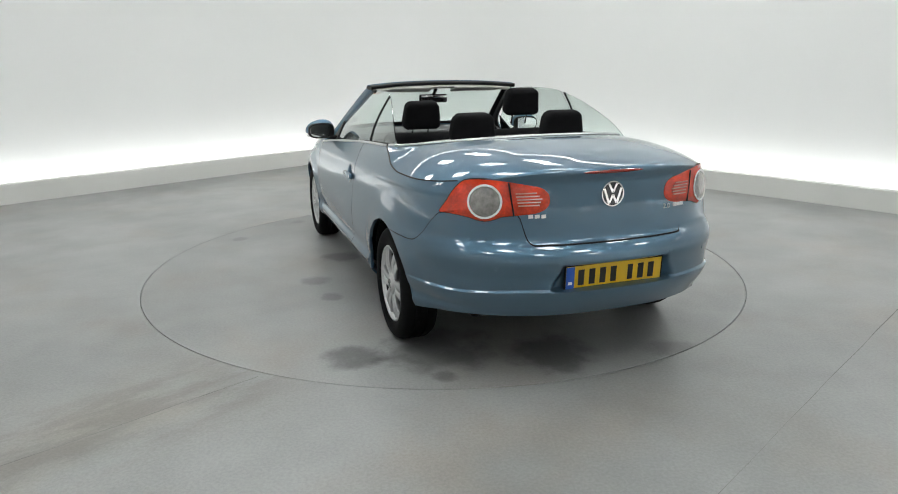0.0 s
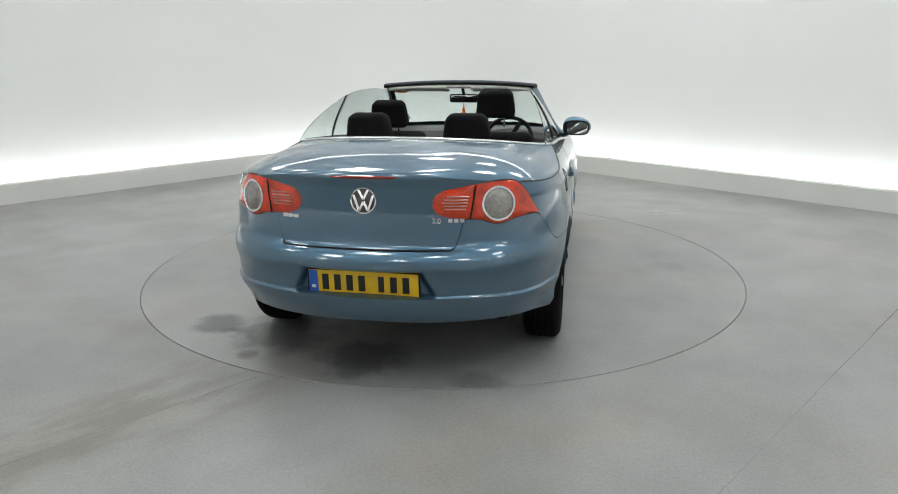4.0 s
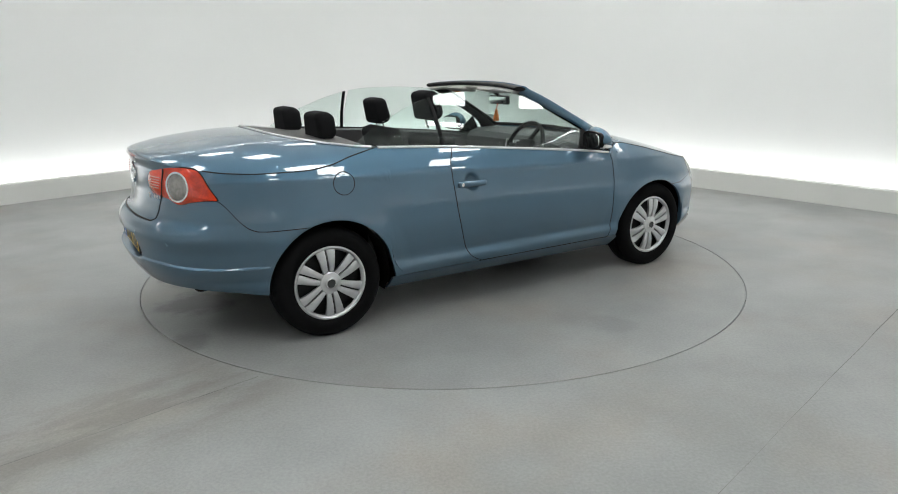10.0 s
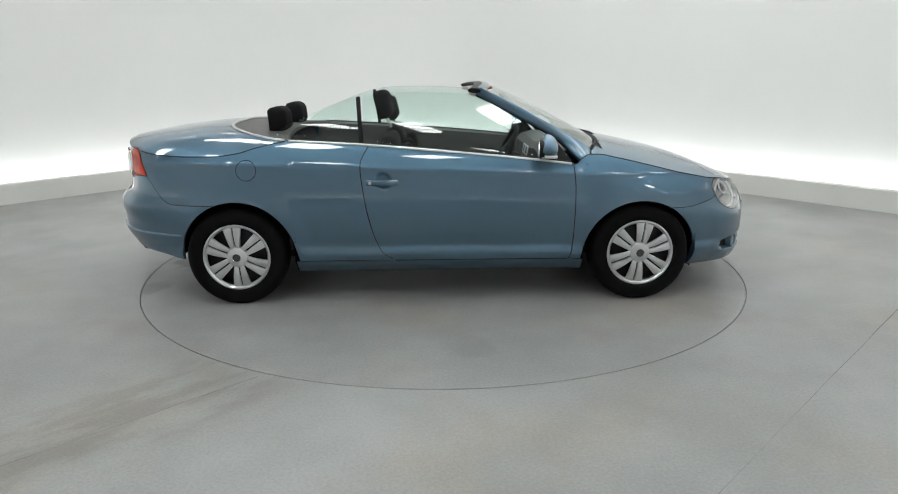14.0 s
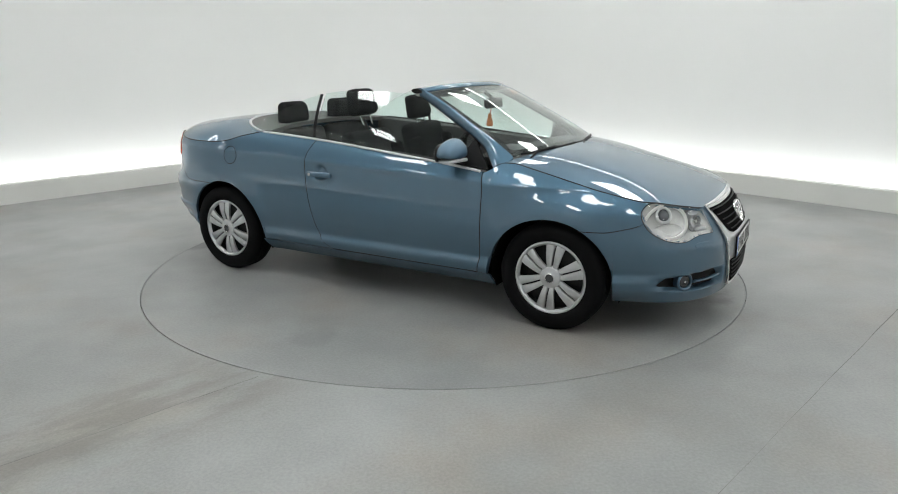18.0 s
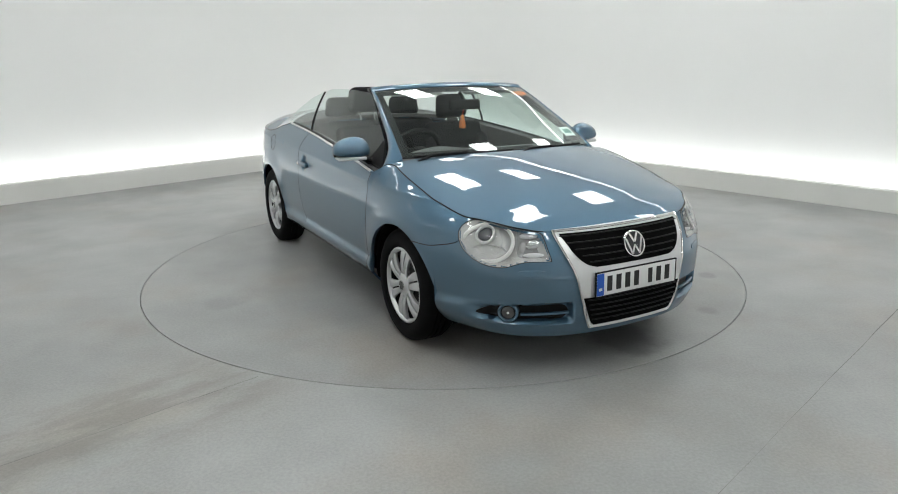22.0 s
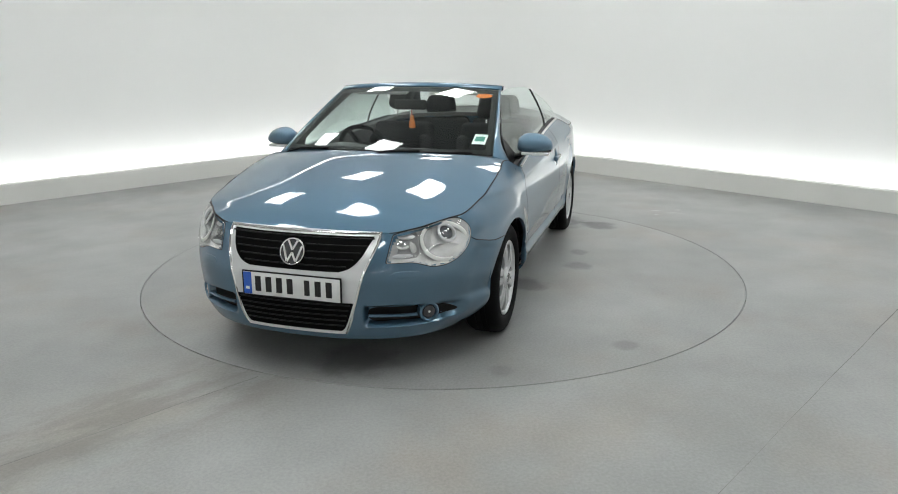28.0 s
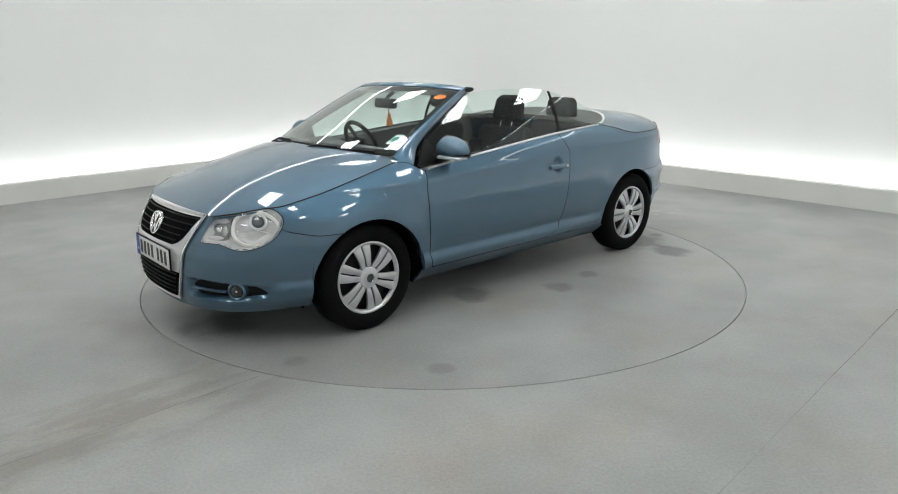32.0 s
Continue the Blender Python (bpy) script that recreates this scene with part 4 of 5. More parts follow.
def build_wheels():
    first = build_wheel(pose(-AXLE, -TRACK, TYRE_R - 0.003, 0, -6, 0))
    for x, y, turn, spin in ((AXLE, -TRACK, 0, 8), (-AXLE, TRACK, 180, 30), (AXLE, TRACK, 180, -12)):
        copy_thing(first, pose(x, y, TYRE_R - 0.003, 0, 0, turn) @ pose(0, 0, 0, 0, spin, 0))
    for x in (-AXLE, AXLE):
        for s in (-1, 1):
            bm = bmesh.new()
            rows = []
            for k in range(-3, 28):
                a = math.pi * min(24, max(0, k)) / 24
                # ends drop below the arch, black in place of the shade behind the wheel
                drop = 0.04 * (max(0, -k) + (max(0, k - 24) if x > 0 else 0))
                px, pz = x + 0.370 * math.cos(a), HUB + 0.382 * math.sin(a) - drop
                edge = min(0.86, abs(skin(s_x(px), max(0.21, pz)).y) - 0.018)
                rows.append([(px, s * y, pz) for y in (0.50, 0.70, edge)])
            sheet(bm, rows)
            sheet(bm, [[(x, s * 0.5, HUB), (x + 0.370 * math.cos(math.pi * k / 24), s * 0.5, HUB + 0.382 * math.sin(math.pi * k / 24))] for k in range(25)])
            part("wheel_liner", bm, UNDER, car)
    bm = bmesh.new()
    rbox(bm, (1.76, 1.58, 0.08), pose(0, 0, 0.285), 0.02)
    rbox(bm, (3.55, 0.98, 0.10), pose(0.12, 0, 0.265), 0.03)
    # lower box, added out of sight to block light under the sills
    rbox(bm, (1.62, 1.36, 0.14), pose(0, 0, 0.225), 0.03)
    rbox(bm, (0.30, 1.16, 0.06), pose(1.74, 0, 0.245), 0.02)
    rbox(bm, (0.34, 1.30, 0.12), pose(-1.80, 0, 0.375), 0.03)
    part("underbody", bm, UNDER, car, "dark underbody tray")
    bm = bmesh.new()
    rbox(bm, (0.26, 0.62, 0.14), pose(-1.76, 0.10, 0.37), 0.06)
    part("silencer", bm, RIM, car)


# ---- windscreen, glass, cabin ----
def screen_base(t):
    """Lower edge of the windscreen, t from -1 to 1 across the car."""
    return Vector((1.118 - 0.163 * abs(t) ** 2.2, 0.735 * t, 0.974 - 0.012 * abs(t) ** 3))


def screen_top(t):
    return Vector((0.376 - 0.071 * abs(t) ** 2.2, 0.606 * t, 1.348 - 0.026 * abs(t) ** 2.4))


def screen(u, v, o):
    t = 2 * u - 1
    p = screen_base(t).lerp(screen_top(t), v)
    n = Vector((0.46, 0.10 * t, 0.88)).normalized()
    return p + n * (0.0125 * (1 - (2 * v - 1) ** 4 if 0 <= v <= 1 else 0) + o)


def build_screen():
    pane = part("windscreen", shell(lambda u, v, o: screen(0.02 + 0.96 * u, 0.01 + 0.97 * v, o), 30, 20, thick=0.005), GLASS, car, "raked tinted windscreen")
    pane.visible_shadow = False
    # dark printed border inside the glass
    bm = bmesh.new()
    for (a0, a1), (b0, b1) in (((0.02, 0.98), (0.01, 0.075)), ((0.02, 0.98), (0.90, 0.98)), ((0.02, 0.058), (0.0751, 0.8999)), ((0.942, 0.98), (0.0751, 0.8999))):
        sheet(bm, [[screen(a0 + (a1 - a0) * i / 24, b0 + (b1 - b0) * j / 6, -0.009) for j in range(7)] for i in range(25)])
    part("screen_border", bm, BLACK, pane, "black printed glass border")
    # body-coloured pillars and header
    for sgn in (1, -1):
        def pillar_side(u, v, o):
            """From the edge of the glass out over a rounded ridge and back to the door window."""
            v = -0.16 + 1.17 * v
            w = min(1.0, max(0.0, v))
            a = screen(0.5 + 0.475 * sgn, w, 0.002)
            z = 0.895 + 0.410 * w
            x = pillar_x(z) + 0.004
            c = Vector((x, sgn * (glass_y(x, z) + 0.006), z))
            foot = smooth(0.24, -0.02, w)
            c = c.lerp(Vector((0.935, sgn * 0.832, 0.884)), foot)
            if v < 0:
                a += Vector((0.04, 0.05 * sgn, -0.60)) * -v
                c += Vector((0.04, -0.10 * sgn, -0.45)) * -v
            if v > 1:
                a += Vector((-0.8, 0, 0.3)) * (v - 1)
                c += Vector((-0.8, 0, 0.3)) * (v - 1)
            b = (a + c) / 2 + Vector((0.014, sgn * 0.020, 0.020)) * (1 - 0.7 * foot)
            return a * (1 - u) ** 2 + b * 2 * u * (1 - u) + c * u * u + Vector((0.3, sgn * 0.6, 0.7)) * o
        pillar = part("windscreen_pillar", shell(pillar_side, 12, 30, thick=0.012), PAINT, car, "body-coloured windscreen pillar")

        def pillar_lining(u, v, o):
            p = pillar_side(u, 0.16 + 0.84 * v, -0.016)
            return p + Vector((-0.03 * math.sin(math.pi * u), -sgn * 0.025 * math.sin(math.pi * u), -0.02 * math.sin(math.pi * u))) + Vector((0.3, sgn * 0.6, 0.7)) * o
        part("pillar_lining", shell(pillar_lining, 8, 20, thick=0.006), BLACK, pillar, "black pillar lining")
    n = 32
    bar = [screen_top(0.965 * (2 * k / n - 1)) + Vector((-0.032, 0, 0.007)) for k in range(n + 1)]
    header = part("windscreen_header", tube(bar, 0.030, 14, 0.40, up=(0.40, 0, 1)), PAINT, car, "body-coloured header bar over the windscreen")
    bar = [screen_top(0.965 * (2 * k / n - 1)) + Vector((-0.075, 0, 0.002)) for k in range(n + 1)]
    part("header_seal", tube(bar, 0.044, 14, 0.36, up=(0.05, 0, 1)), SEAL_AND_GAP, header, "black roof seal")
    bar = [screen_top(0.90 * (2 * k / n - 1)) + Vector((-0.080, 0, -0.024)) for k in range(n + 1)]
    part("header_lining", tube(bar, 0.042, 12, 0.35, up=(0.0, 0, 1)), VISOR, header, "pale grey header lining")
    for sgn in (1, -1):
        m = pose(0.30, sgn * 0.29, 1.305, 0, 12, -sgn * 5)
        part("sun_visor", box((0.13, 0.40, 0.018), m, 0.008), VISOR, header, "folded pale grey sun visor")
    # rear-view mirror
    mir = part("rear_view_mirror", box((0.035, 0.235, 0.068), pose(0.50, 0, 1.225, 0, -8, 0), 0.016, 4), BLACK, car, "black interior mirror")
    part("mirror_glass", box((0.004, 0.215, 0.052), pose(0.480, 0, 1.223, 0, -8, 0), 0.0015, 2), MIRROR, mir)
    part("mirror_stalk", tube([(0.50, 0, 1.235), (0.475, 0, 1.268), (0.43, 0, 1.300)], 0.013, 10, up=(1, 0, 0)), BLACK, mir)
    # cowl below the glass, wipers
    bm = bmesh.new()
    sheet(bm, [[screen_base(2 * k / 30 - 1) + Vector((dx, 0, dz)) for dx, dz in ((0.06, -0.03), (0.02, -0.014), (-0.03, -0.02), (-0.12, -0.05))] for k in range(2, 29)])
    part("cowl", bm, BLACK, car, "black cowl panel under the windscreen")
    for y0, y1 in ((-0.62, -0.02), (-0.02, 0.56)):
        path = [screen(0.5 + 0.5 * (y0 + (y1 - y0) * k / 12) / 0.715, 0.004 + 0.012 * k / 12, 0.008) for k in range(13)]
        wiper = part("wiper", tube(path, 0.007, 8), BLACK, car, "black windscreen wiper")
        part("wiper_arm", tube([path[0] + Vector((0.06, 0, -0.02)), path[2] + Vector((0.02, 0, 0.008)), path[6] + Vector((0, 0, 0.008))], 0.008, 8), BLACK, wiper)


glass_top = curve((-1.09, 1.035), (-0.95, 1.125), (-0.802, 1.195), (-0.65, 1.255), (-0.497, 1.297), (-0.35, 1.318), (-0.10, 1.322), (0.18, 1.308), (0.30, 1.296))


GLASS_X = np.linspace(-1.12, 0.90, 60)
GLASS_BELT = np.polyfit(GLASS_X, [belt(x) for x in GLASS_X], 4)
GLASS_FOOT = np.polyfit(GLASS_X, [abs(skin(s_x(x), belt(x)).y) - 0.028 - 0.045 * smooth(0.1, 0.75, x) for x in GLASS_X], 5)


def glass_y(x, z):
    """Half-width of the side glass, which leans in as it rises."""
    b, y0 = float(np.polyval(GLASS_BELT, x)), float(np.polyval(GLASS_FOOT, x))
    f = smooth(-0.7, 0.5, x)
    return y0 - (0.150 + 0.045 * f) * ((z - b) / 0.32) ** (1.5 - 0.35 * f) if z > b else y0


pillar_edge = curve((0.86, 0.858), (0.908, 0.848), (0.991, 0.806), (1.071, 0.698), (1.149, 0.553), (1.235, 0.393), (1.315, 0.232))
pillar_rise = curve((0.232, 1.315), (0.393, 1.235), (0.553, 1.149), (0.698, 1.071), (0.806, 0.991), (0.848, 0.908), (0.858, 0.86))


def pillar_x(z):
    """Front limit of the door glass along the windscreen pillar."""
    return pillar_edge(z)


def build_side(sgn):
    def door_glass(u, v, o):
        z = 0.93 + 0.4 * v
        for _ in range(6):
            x1 = pillar_x(z)
            x = -0.470 + (x1 + 0.470) * u
            zl, zh = belt(x) - 0.02, min(glass_top(x), pillar_rise(x) - 0.004 if x > 0.22 else 9)
            z = zl + (max(zh, zl + 0.004) - zl) * v
        return Vector((x, sgn * (glass_y(x, z) + o), z))

    def quarter_glass(u, v, o):
        x = -1.085 + 0.590 * u
        zl = belt(x) - 0.02
        z = zl + (max(glass_top(x), zl + 0.004) - zl) * v
        return Vector((x, sgn * (glass_y(x, z) + o), z))
    for name, fn in (("door_window", door_glass), ("quarter_window", quarter_glass)):
        g = part(name, shell(fn, 28, 16, thick=0.004), GLASS, car, "raised tinted side window")
        g.visible_shadow = False
        if name == "quarter_window":
            path = [(-0.478 - 0.09 * (z - 1.0), sgn * (glass_y(-0.482, z) + 0.001), z) for z in [1.0 + 0.294 * k / 10 for k in range(11)]]
            part("window_post", tube(path, 0.0135, 8, 0.5, up=(0, 1, 0)), SEAL_AND_GAP, g, "black upright seal between the side windows")
    # bright belt moulding
    path = [skin(-sgn * s_x(x), belt(x) + 0.002, 0.002) for x in [0.83 - 1.76 * k / 40 for k in range(41)]]
    part("belt_moulding", tube(path, 0.0085, 8, 0.9), SATIN, car, "bright belt moulding")
    path = [Vector((p.x, sgn * (glass_y(p.x, p.z) + 0.008), p.z + 0.002)) for p in path]
    part("window_seal", tube(path, 0.010, 8, 0.7), SEAL_AND_GAP, car)
    # inner door and side trim, from the belt to the floor
    bm = bmesh.new()
    rows = []
    for k in range(41):
        x = 0.86 - 1.84 * k / 40
        b = belt(x)
        y0 = abs(skin(s_x(x), b).y)
        rows.append([(x, sgn * (y0 - 0.030), b - 0.004), (x, sgn * (y0 - 0.050), b + 0.002), (x, sgn * (y0 - 0.085), b - 0.012), (x, sgn * (y0 - 0.095), b - 0.08),
                     (x, sgn * (y0 - 0.10), 0.70), (x, sgn * (y0 - 0.06), 0.66), (x, sgn * (y0 - 0.07), 0.30)])
    sheet(bm, rows)
    part("side_trim", bm, TRIM, car, "dark grey door card and side trim")
    # handle
    m = pose(-0.350, sgn * 0.876, 0.788)
    h = part("door_handle", box((0.205, 0.026, 0.036), m @ pose(0, sgn * 0.012, 0), 0.0125, 4), PAINT, car, "body-coloured door handle")
    part("handle_lock", lathe([(0.0, 0.003), (0.009, 0.003), (0.011, 0.0)], 16, m @ pose(-0.075, sgn * 0.0235, 0, -90 * sgn)), SATIN, h)
    # door mirror
    mm = pose(0.665, sgn * 0.893, 0.990, 0, 0, sgn * 8)
    bm = bmesh.new()
    rows = []
    rise = curve((0.0, 0.066), (0.35, 0.088), (0.7, 0.074), (1.0, 0.040))
    for i in range(15):
        k = i / 14
        a = math.pi * k
        r = max(0.002, math.sin(a)) ** 0.5
        low = 0.044 - 0.016 * k
        rows.append([mm @ Vector((0.060 * r * math.cos(b) * (1.15 if math.cos(b) > 0 else 0.75), -0.112 * math.cos(a) * sgn,
                                  rise(k) * r * math.sin(b) if math.sin(b) > 0 else -low * r * abs(math.sin(b)) ** 0.5)) for b in [2 * math.pi * j / 28 for j in range(28)]])
    sheet(bm, rows, close_v=True)
    bmesh.ops.recalc_face_normals(bm, faces=bm.faces)
    mir = part("door_mirror", bm, PAINT, car, "rounded body-coloured door mirror")
    for name, ry, rz, prof, mat in (("mirror_surround", 0.104, 0.060, ((1.0, 0.030), (1.0, 0.004), (0.97, 0.0), (0.90, 0.004), (0.0, 0.006)), BLACK), ("mirror_glass", 0.094, 0.049, ((1.0, 0.012), (1.0, 0.002), (0.98, 0.0), (0.0, 0.0)), MIRROR)):
        bm = bmesh.new()
        mg = mm @ pose(-0.046 if name == "mirror_surround" else -0.0475, 0, 0, 0, 0, sgn * 5 if name == "mirror_glass" else 0)
        ring = [(math.cos(a), math.sin(a)) for a in [2 * math.pi * k / 40 for k in range(40)]]
        sheet(bm, [[mg @ Vector((d, ry * q * abs(c) ** 0.65 * (1 if c > 0 else -1), rz * q * abs(e) ** 0.65 * (1 if e > 0 else -1))) for q, d in prof] for c, e in ring], close_u=True)
        bmesh.ops.remove_doubles(bm, verts=bm.verts, dist=1e-5)
        bmesh.ops.recalc_face_normals(bm, faces=bm.faces)
        part(name, bm, mat, mir)
    part("mirror_indicator", box((0.100, 0.175, 0.020), mm @ pose(0.012, sgn * 0.003, -0.041), 0.009, 3), SATIN, mir, "pale indicator strip under the housing")
    part("mirror_foot", tube([mm @ Vector((0, -sgn * 0.07, -0.045)), mm @ Vector((0.005, -sgn * 0.12, -0.065)), (0.675, sgn * 0.775, 0.925)], [0.030, 0.026, 0.034], 12, 0.6, up=(0, 0, 1)), BLACK, mir)
    bm = bmesh.new()
    corner = [(0.845, 0.895), (0.62, 0.918), (0.715, 1.055)]
    rows = [[(x, sgn * (glass_y(x, z) + o), z) for x, z in corner] for o in (0.012, 0.0)]
    vs = sheet(bm, rows, close_v=True)
    bm.faces.new(vs[0])
    bm.faces.new(vs[1])
    part("mirror_sail", bm, BLACK, mir, "black triangular mirror mount")


def seat_back(bm, x, y, z0, z1, w, lean, depth=0.12):
    rbox(bm, (depth, w, z1 - z0), pose(x, y, (z0 + z1) / 2, 0, lean, 0), 0.05, 4)


def headrest(parent, m, w, h, d):
    bm = box((d, w, h), None, min(d, h) * 0.36, 6)
    for v in bm.verts:
        k = v.co.z / h + 0.5
        v.co.y *= 1.06 - 0.20 * k * k
        v.co.x += 0.018 * math.sin(math.pi * k) - 0.010 * (v.co.y / w * 2) ** 2
    bmesh.ops.transform(bm, matrix=m, verts=bm.verts)
    hr = part("headrest", bm, CLOTH, parent, "black padded headrest")
    for s in (-1, 1):
        part("headrest_post", tube([m @ Vector((0.0, s * w * 0.22, -h * 0.4)), m @ Vector((0.01, s * w * 0.22, -h * 0.4 - 0.09))], 0.006, 8, up=(1, 0, 0)), CHROME, hr)
    return hr


def build_cabin():
    for y, up in ((-0.365, 0.060), (0.375, -0.012)):
        bm = bmesh.new()
        rbox(bm, (0.50, 0.50, 0.16), pose(0.12, y, 0.50, 0, -6, 0), 0.06, 4)
        cushion = part("front_seat", bm, CLOTH, car, "black cloth front seat")
        bm = bmesh.new()
        seat_back(bm, -0.26, y, 0.45, 1.05, 0.50, -16)
        for s in (-1, 1):
            rbox(bm, (0.15, 0.09, 0.42), pose(-0.20, y + s * 0.215, 0.74, 0, -16, 0), 0.04, 4)
        part("backrest", bm, CLOTH, cushion)
        headrest(cushion, pose(-0.365, y, 1.175 + up, 0, -14, 0), 0.25, 0.185, 0.105)
    bm = bmesh.new()
    rbox(bm, (0.44, 1.10, 0.16), pose(-0.72, 0, 0.50, 0, -8, 0), 0.06, 4)
    bench = part("rear_seat", bm, CLOTH, car, "black cloth rear seat bench")
    bm = bmesh.new()
    for s in (-1, 1):
        seat_back(bm, -0.98, s * 0.29, 0.45, 1.03, 0.54, -14)
    part("backrest", bm, CLOTH, bench)
    for s in (-1, 1):
        headrest(bench, pose(-1.085, s * 0.292, 1.135, 0, -6, 0), 0.262, 0.170, 0.125)
    # tonneau between the seats and the boot
    def deck(u, v, o):
        y = (2 * v - 1) * 0.757
        xb = tonneau_edge(y) - 0.012
        xf = -0.93 - 0.06 * (1 - abs(2 * v - 1) ** 3)
        x = xb + (xf - xb) * u
        zb = boot_z(xb, y)
        return Vector((x, y, zb + 0.001 - 0.035 * math.sin(math.pi * 0.5 * u) * (1 - abs(2 * v - 1) ** 6) + o))
    part("tonneau", shell(deck, 16, 40, thick=0.03), TONNEAU, car, "grey plastic tonneau panel behind the rear seats")
    path = [Vector((tonneau_edge(y) + 0.002, y, boot_z(tonneau_edge(y), y) + 0.003)) for y in [0.762 * (k / 30 - 1) for k in range(61)]]
    part("deck_moulding", tube(path, 0.010, 8, 0.7), SATIN, car, "bright moulding along the front of the boot deck")
    # dashboard
    prof = [(1.14, 0.90), (1.06, 0.948), (0.92, 0.972), (0.78, 0.968), (0.70, 0.945), (0.66, 0.90), (0.65, 0.80), (0.70, 0.70), (0.80, 0.55), (0.82, 0.35)]
    bm = bmesh.new()
    sheet(bm, [[(x, y, z - 0.015 * (abs(y) / 0.68) ** 4 + 0.028 * math.exp(-((y + 0.365) / 0.16) ** 2) * (1 if 0.64 < x < 0.85 and z > 0.89 else 0)) for x, z in prof] for y in [0.69 * (k / 20 - 1) for k in range(41)]])
    dash = part("dashboard", bm, TRIM, car, "dark grey dashboard")
    for y in (-0.06, 0.06):
        m = pose(0.655, y, 0.875, 0, -80, 0)
        part("air_vent", box((0.055, 0.085, 0.012), m, 0.005, 2), BLACK, dash)
        bm = bmesh.new()
        for s in (-1, 1):
            rbox(bm, (0.008, 0.095, 0.012), m @ pose(s * 0.031, 0, 0.006), 0.003, 2)
            rbox(bm, (0.062, 0.008, 0.012), m @ pose(0, s * 0.045, 0.006), 0.003, 2)
        part("vent_frame", bm, SATIN, dash, "silver vent frame")
    part("centre_console", box((0.9, 0.20, 0.30), pose(0.35, 0, 0.50, 0, 8, 0), 0.04), TRIM, dash)
    # steering wheel on the right-hand side
    m = pose(0.46, -0.365, 0.905, 0, -66, 0)
    ringpath = [m @ Vector((0.185 * math.cos(2 * math.pi * k / 36), 0.185 * math.sin(2 * math.pi * k / 36), 0)) for k in range(36)]
    sw = part("steering_wheel", tube(ringpath, 0.016, 10, closed=True, up=(1, 0, 0.4)), BLACK, car, "black steering wheel on the right-hand side")
    bm = bmesh.new()
    rbox(bm, (0.13, 0.15, 0.05), m @ pose(0, 0, -0.01), 0.022, 3)
    for a in (90, 210, 330):
        rbox(bm, (0.13, 0.035, 0.02), m @ pose(0, 0, 0, 0, 0, a) @ pose(0.115, 0, 0), 0.008, 2)
    part("wheel_hub", bm, BLACK, sw)
    part("column", tube([(0.47, -0.365, 0.89), (0.78, -0.365, 0.76)], 0.04, 12), BLACK, sw)
    bm = bmesh.new()
    rbox(bm, (2.35, 1.46, 0.04), pose(-0.2, 0, 0.30), 0.01)
    rbox(bm, (0.04, 1.36, 0.60), pose(-1.25, 0, 0.60, 0, -16, 0), 0.01)
    part("cabin_floor", bm, CARPET, car, "dark carpeted cabin floor")


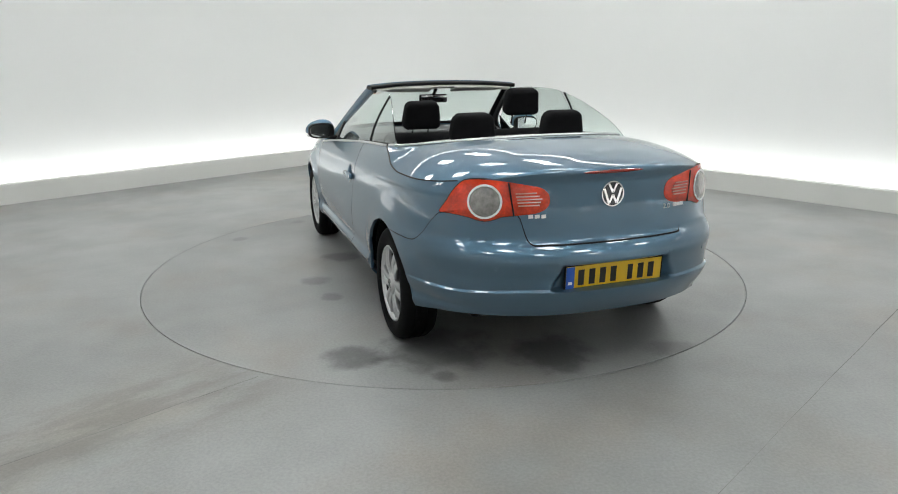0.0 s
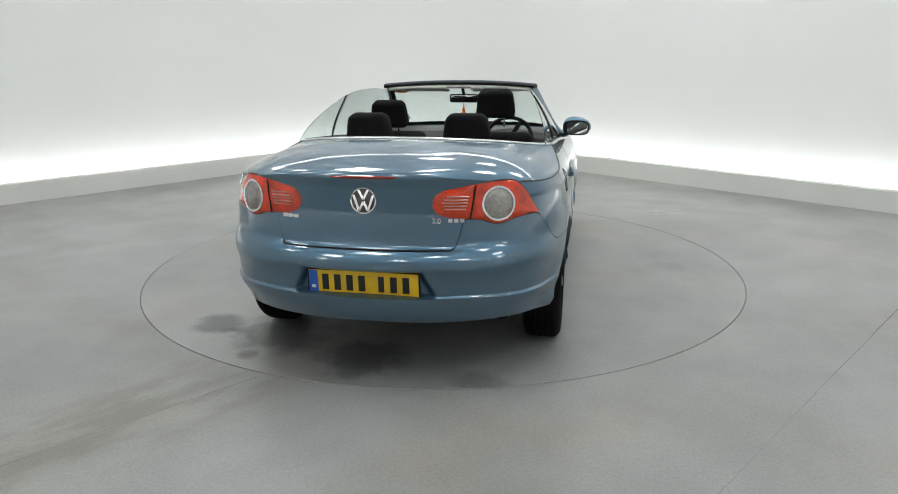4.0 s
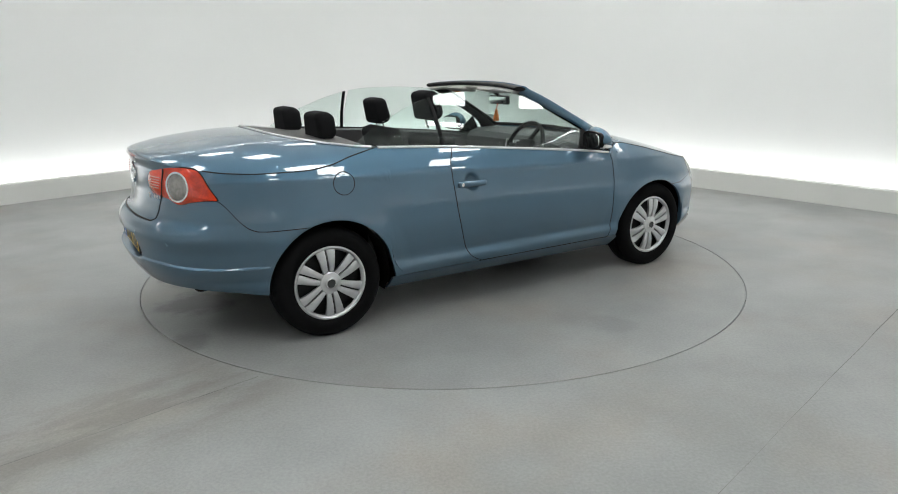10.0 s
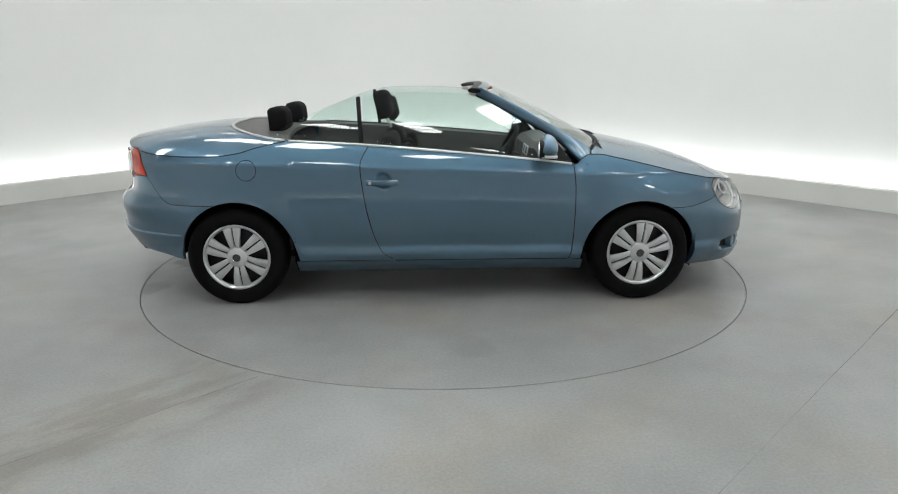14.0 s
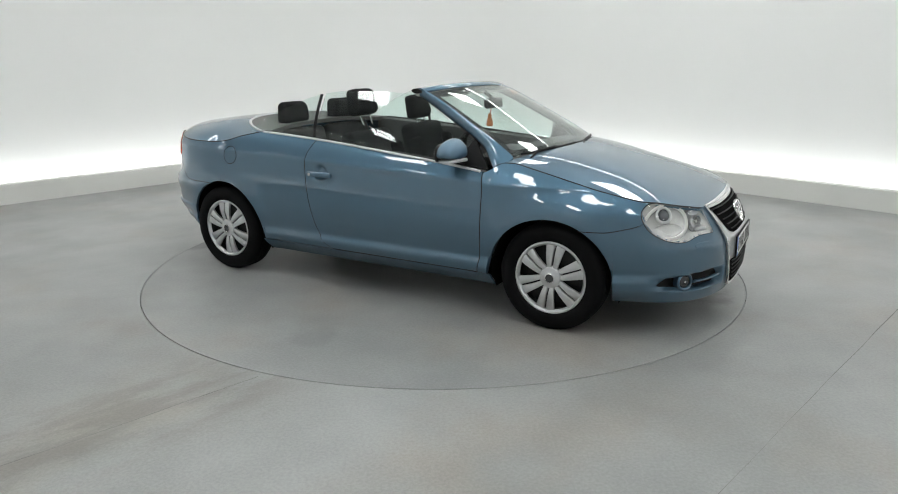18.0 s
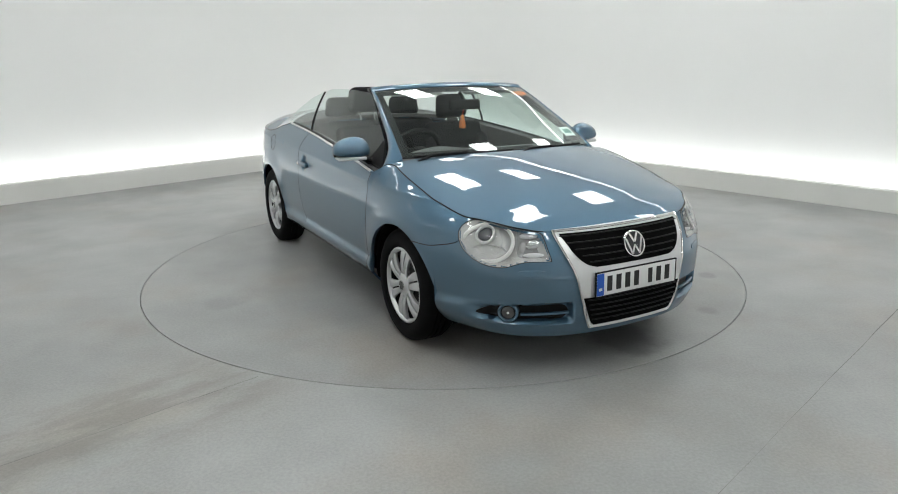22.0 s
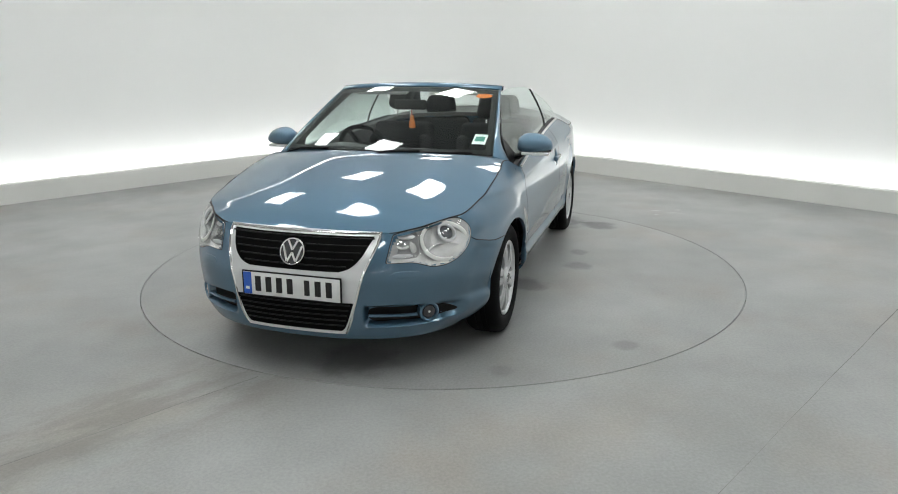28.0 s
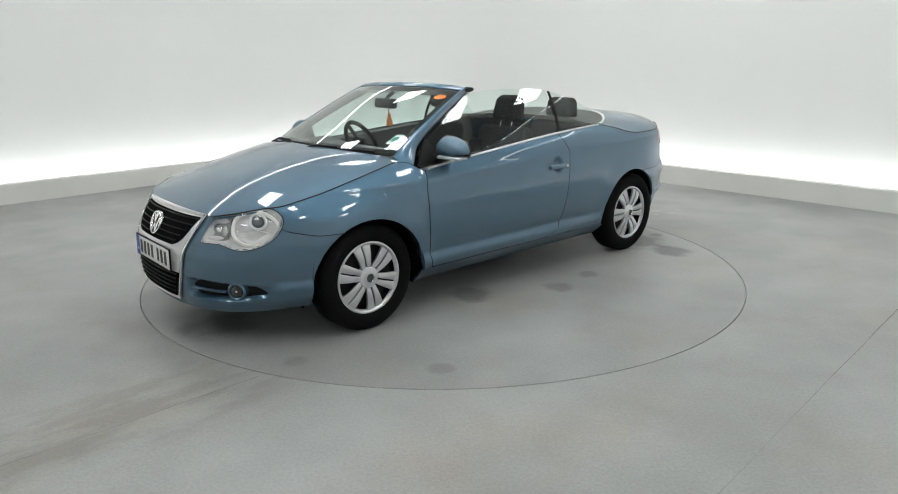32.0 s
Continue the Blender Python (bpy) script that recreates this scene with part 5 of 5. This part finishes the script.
def build_small():
    # fuel flap, badges, stickers
    ring_on("fuel_flap_gap", s_x(-1.185), 0.868, 0.062, 0.0022, 0.0012, SEAL_AND_GAP, car, 1, "round fuel flap outline")
    emblem(car, -2.117, 0.906, 3, False, 0.062)
    for y0, n, w in ((0.397, 3, 0.024), (-0.445, 3, 0.020)):
        for k in range(n):
            y = y0 + (k - (n - 1) / 2) * (w + 0.008)
            s = (1 if y < 0 else -1) * s_y(abs(y), False)
            p = skin(s, 0.818, 0.007)
            part("badge_bar", box((0.004, w, 0.017), pose(p.x, p.y, p.z, 0, 4, 0), 0.001, 1), SATIN, car, "plain silver badge bar")
    text = bpy.data.curves.new("engine_badge", "FONT")
    text.body, text.size, text.extrude, text.align_x = "2.0", 0.034, 0.002, "CENTER"
    lettering = new("engine_badge", text)
    mesh = bpy.data.meshes.new_from_object(lettering.evaluated_get(bpy.context.evaluated_depsgraph_get()))
    bpy.data.objects.remove(lettering)
    bm = bmesh.new()
    bm.from_mesh(mesh)
    bpy.data.meshes.remove(mesh)
    p = skin(s_y(0.352, False), 0.807, 0.006)
    bmesh.ops.transform(bm, matrix=pose(p.x, p.y, p.z, 90, 0, -90), verts=bm.verts)
    part("engine_badge", bm, SATIN, car, "small chrome 2.0 badge")
    number_plate(car, 2.186, 0.466, 2, True, WHITE)
    number_plate(car, -2.169, 0.532, -3, False, YELLOW)
    for y in (-0.58, -0.3, 0.3, 0.58):
        s = (1 if y < 0 else -1) * s_y(abs(y), False)
        blob("parking_sensor", oval(abs(s), 0.585 if abs(y) > 0.4 else 0.615, 0.012, 0.012, 8), 0.001, 0.001, PAINT, car, side=1 if s > 0 else -1, seg=14, rings=2, lip=0.003)
    m = Matrix.Translation(screen(0.5 + 0.5 * 0.80, 0.865, -0.010)) @ pose(0, 0, 0, 0, 30, 0)
    part("oval_sticker", lathe([(0.0, 0.0), (0.045, 0.0), (0.046, -0.001)], 28, m @ Matrix.Diagonal((0.6, 1.2, 1, 1))), ORANGE, car, "orange oval sticker inside the windscreen")
    p = screen(0.5 + 0.5 * 0.83, 0.21, -0.010)
    st = part("shield_sticker", box((0.105, 0.085, 0.001), Matrix.Translation(p) @ pose(0, 0, 0, 0, 28, 0), 0.0004, 1), STICKER, car, "white and green sticker low on the windscreen")
    part("sticker_print", box((0.050, 0.06, 0.001), Matrix.Translation(p) @ pose(0, 0, 0.0022, 0, 28, 0), 0.0004, 1), GREEN, st)


def gap_line(name, pts, r=0.0045, depth=0.0038):
    """A black bar down in a shut line as its shade, given as (s, z) points."""
    part(name, tube([skin(s, z, -depth) for s, z in pts], r, 6), SEAL_AND_GAP, car)


def build_gaps():
    for k in (1, -1):
        gap_line("door_gap_shade", [(k * s_x(door_back(z)), z) for z in [0.30 + (belt(-0.45) - 0.30) * i / 30 for i in range(31)]])
        gap_line("door_gap_shade", [(k * s_x(door_front(z)), z) for z in [0.285 + 0.59 * i / 30 for i in range(31)]])
        gap_line("door_gap_shade", [(k * s_x(x), 0.285) for x in [0.82 - 1.10 * i / 30 for i in range(31)]])
        gap_line("bumper_gap_shade", [(k * s_x(x), bumper_top_front(x) + 0.0025) for x in [1.45 + 0.31 * i / 20 for i in range(21)]])
        gap_line("bumper_gap_shade", [(k * s_x(x), rear_top(x, s_x(x)) + 0.0025) for x in [-1.40 - 0.45 * i / 30 for i in range(31)]])
        gap_line("bonnet_gap_shade", [(k * s, top(s) - 0.001) for s in [0.1 + (s_x(0.90) - 0.1) * i / 60 for i in range(61)]], 0.0036, 0.0038)
        gap_line("boot_gap_shade", [(k * s, top(s) - 0.001) for s in [s_x(-0.95) + (s_x(-1.93) - s_x(-0.95)) * i / 60 for i in range(61)]], 0.0048, 0.003)
        gap_line("boot_gap_shade", [(k * s, 0.689 + 0.134 * smooth(0.38, 0.49, float(np.interp(s, OS, OY))) ** 3.5) for s in [S_END - 0.5 * i / 40 for i in range(41)]], 0.0048, 0.002)


build_body()
build_gaps()
build_lamps()
build_front()
build_wheels()
build_screen()
for sgn in (1, -1):
    build_side(sgn)
build_cabin()
build_small()

# air freshener on a thread from the interior mirror
freshener = tagged(new("air_freshener"), "orange tassel-shaped air freshener on a thread below the mirror", "air freshener")
part("tag", lathe([(0.0, 0.055), (0.010, 0.052), (0.014, 0.040), (0.012, 0.028), (0.019, 0.014), (0.023, -0.026), (0.019, -0.034), (0.0, -0.034)], 16, pose(0.47, 0, 1.100)), ORANGE, freshener, "orange tassel")
part("thread", tube([(0.485, 0, 1.20), (0.47, 0, 1.15)], 0.003, 6, up=(1, 0, 0)), REDLENS, freshener, "red thread")


# ---- movement: the turntable carries the car round, clockwise from above ----
def motions():
    rows, disc = [], []
    for k in range(33):
        turn = 109.2774 - 7.7551 * k
        rows.append((float(k), pose(0, 0, 0, 0, 0, turn) @ pose(-0.040, -0.0821, 0)))
        disc.append((float(k), pose(0, 0, 0, 0, 0, turn)))
    walk(turntable, disc)
    walk(car, rows)
    walk(freshener, rows)


motions()
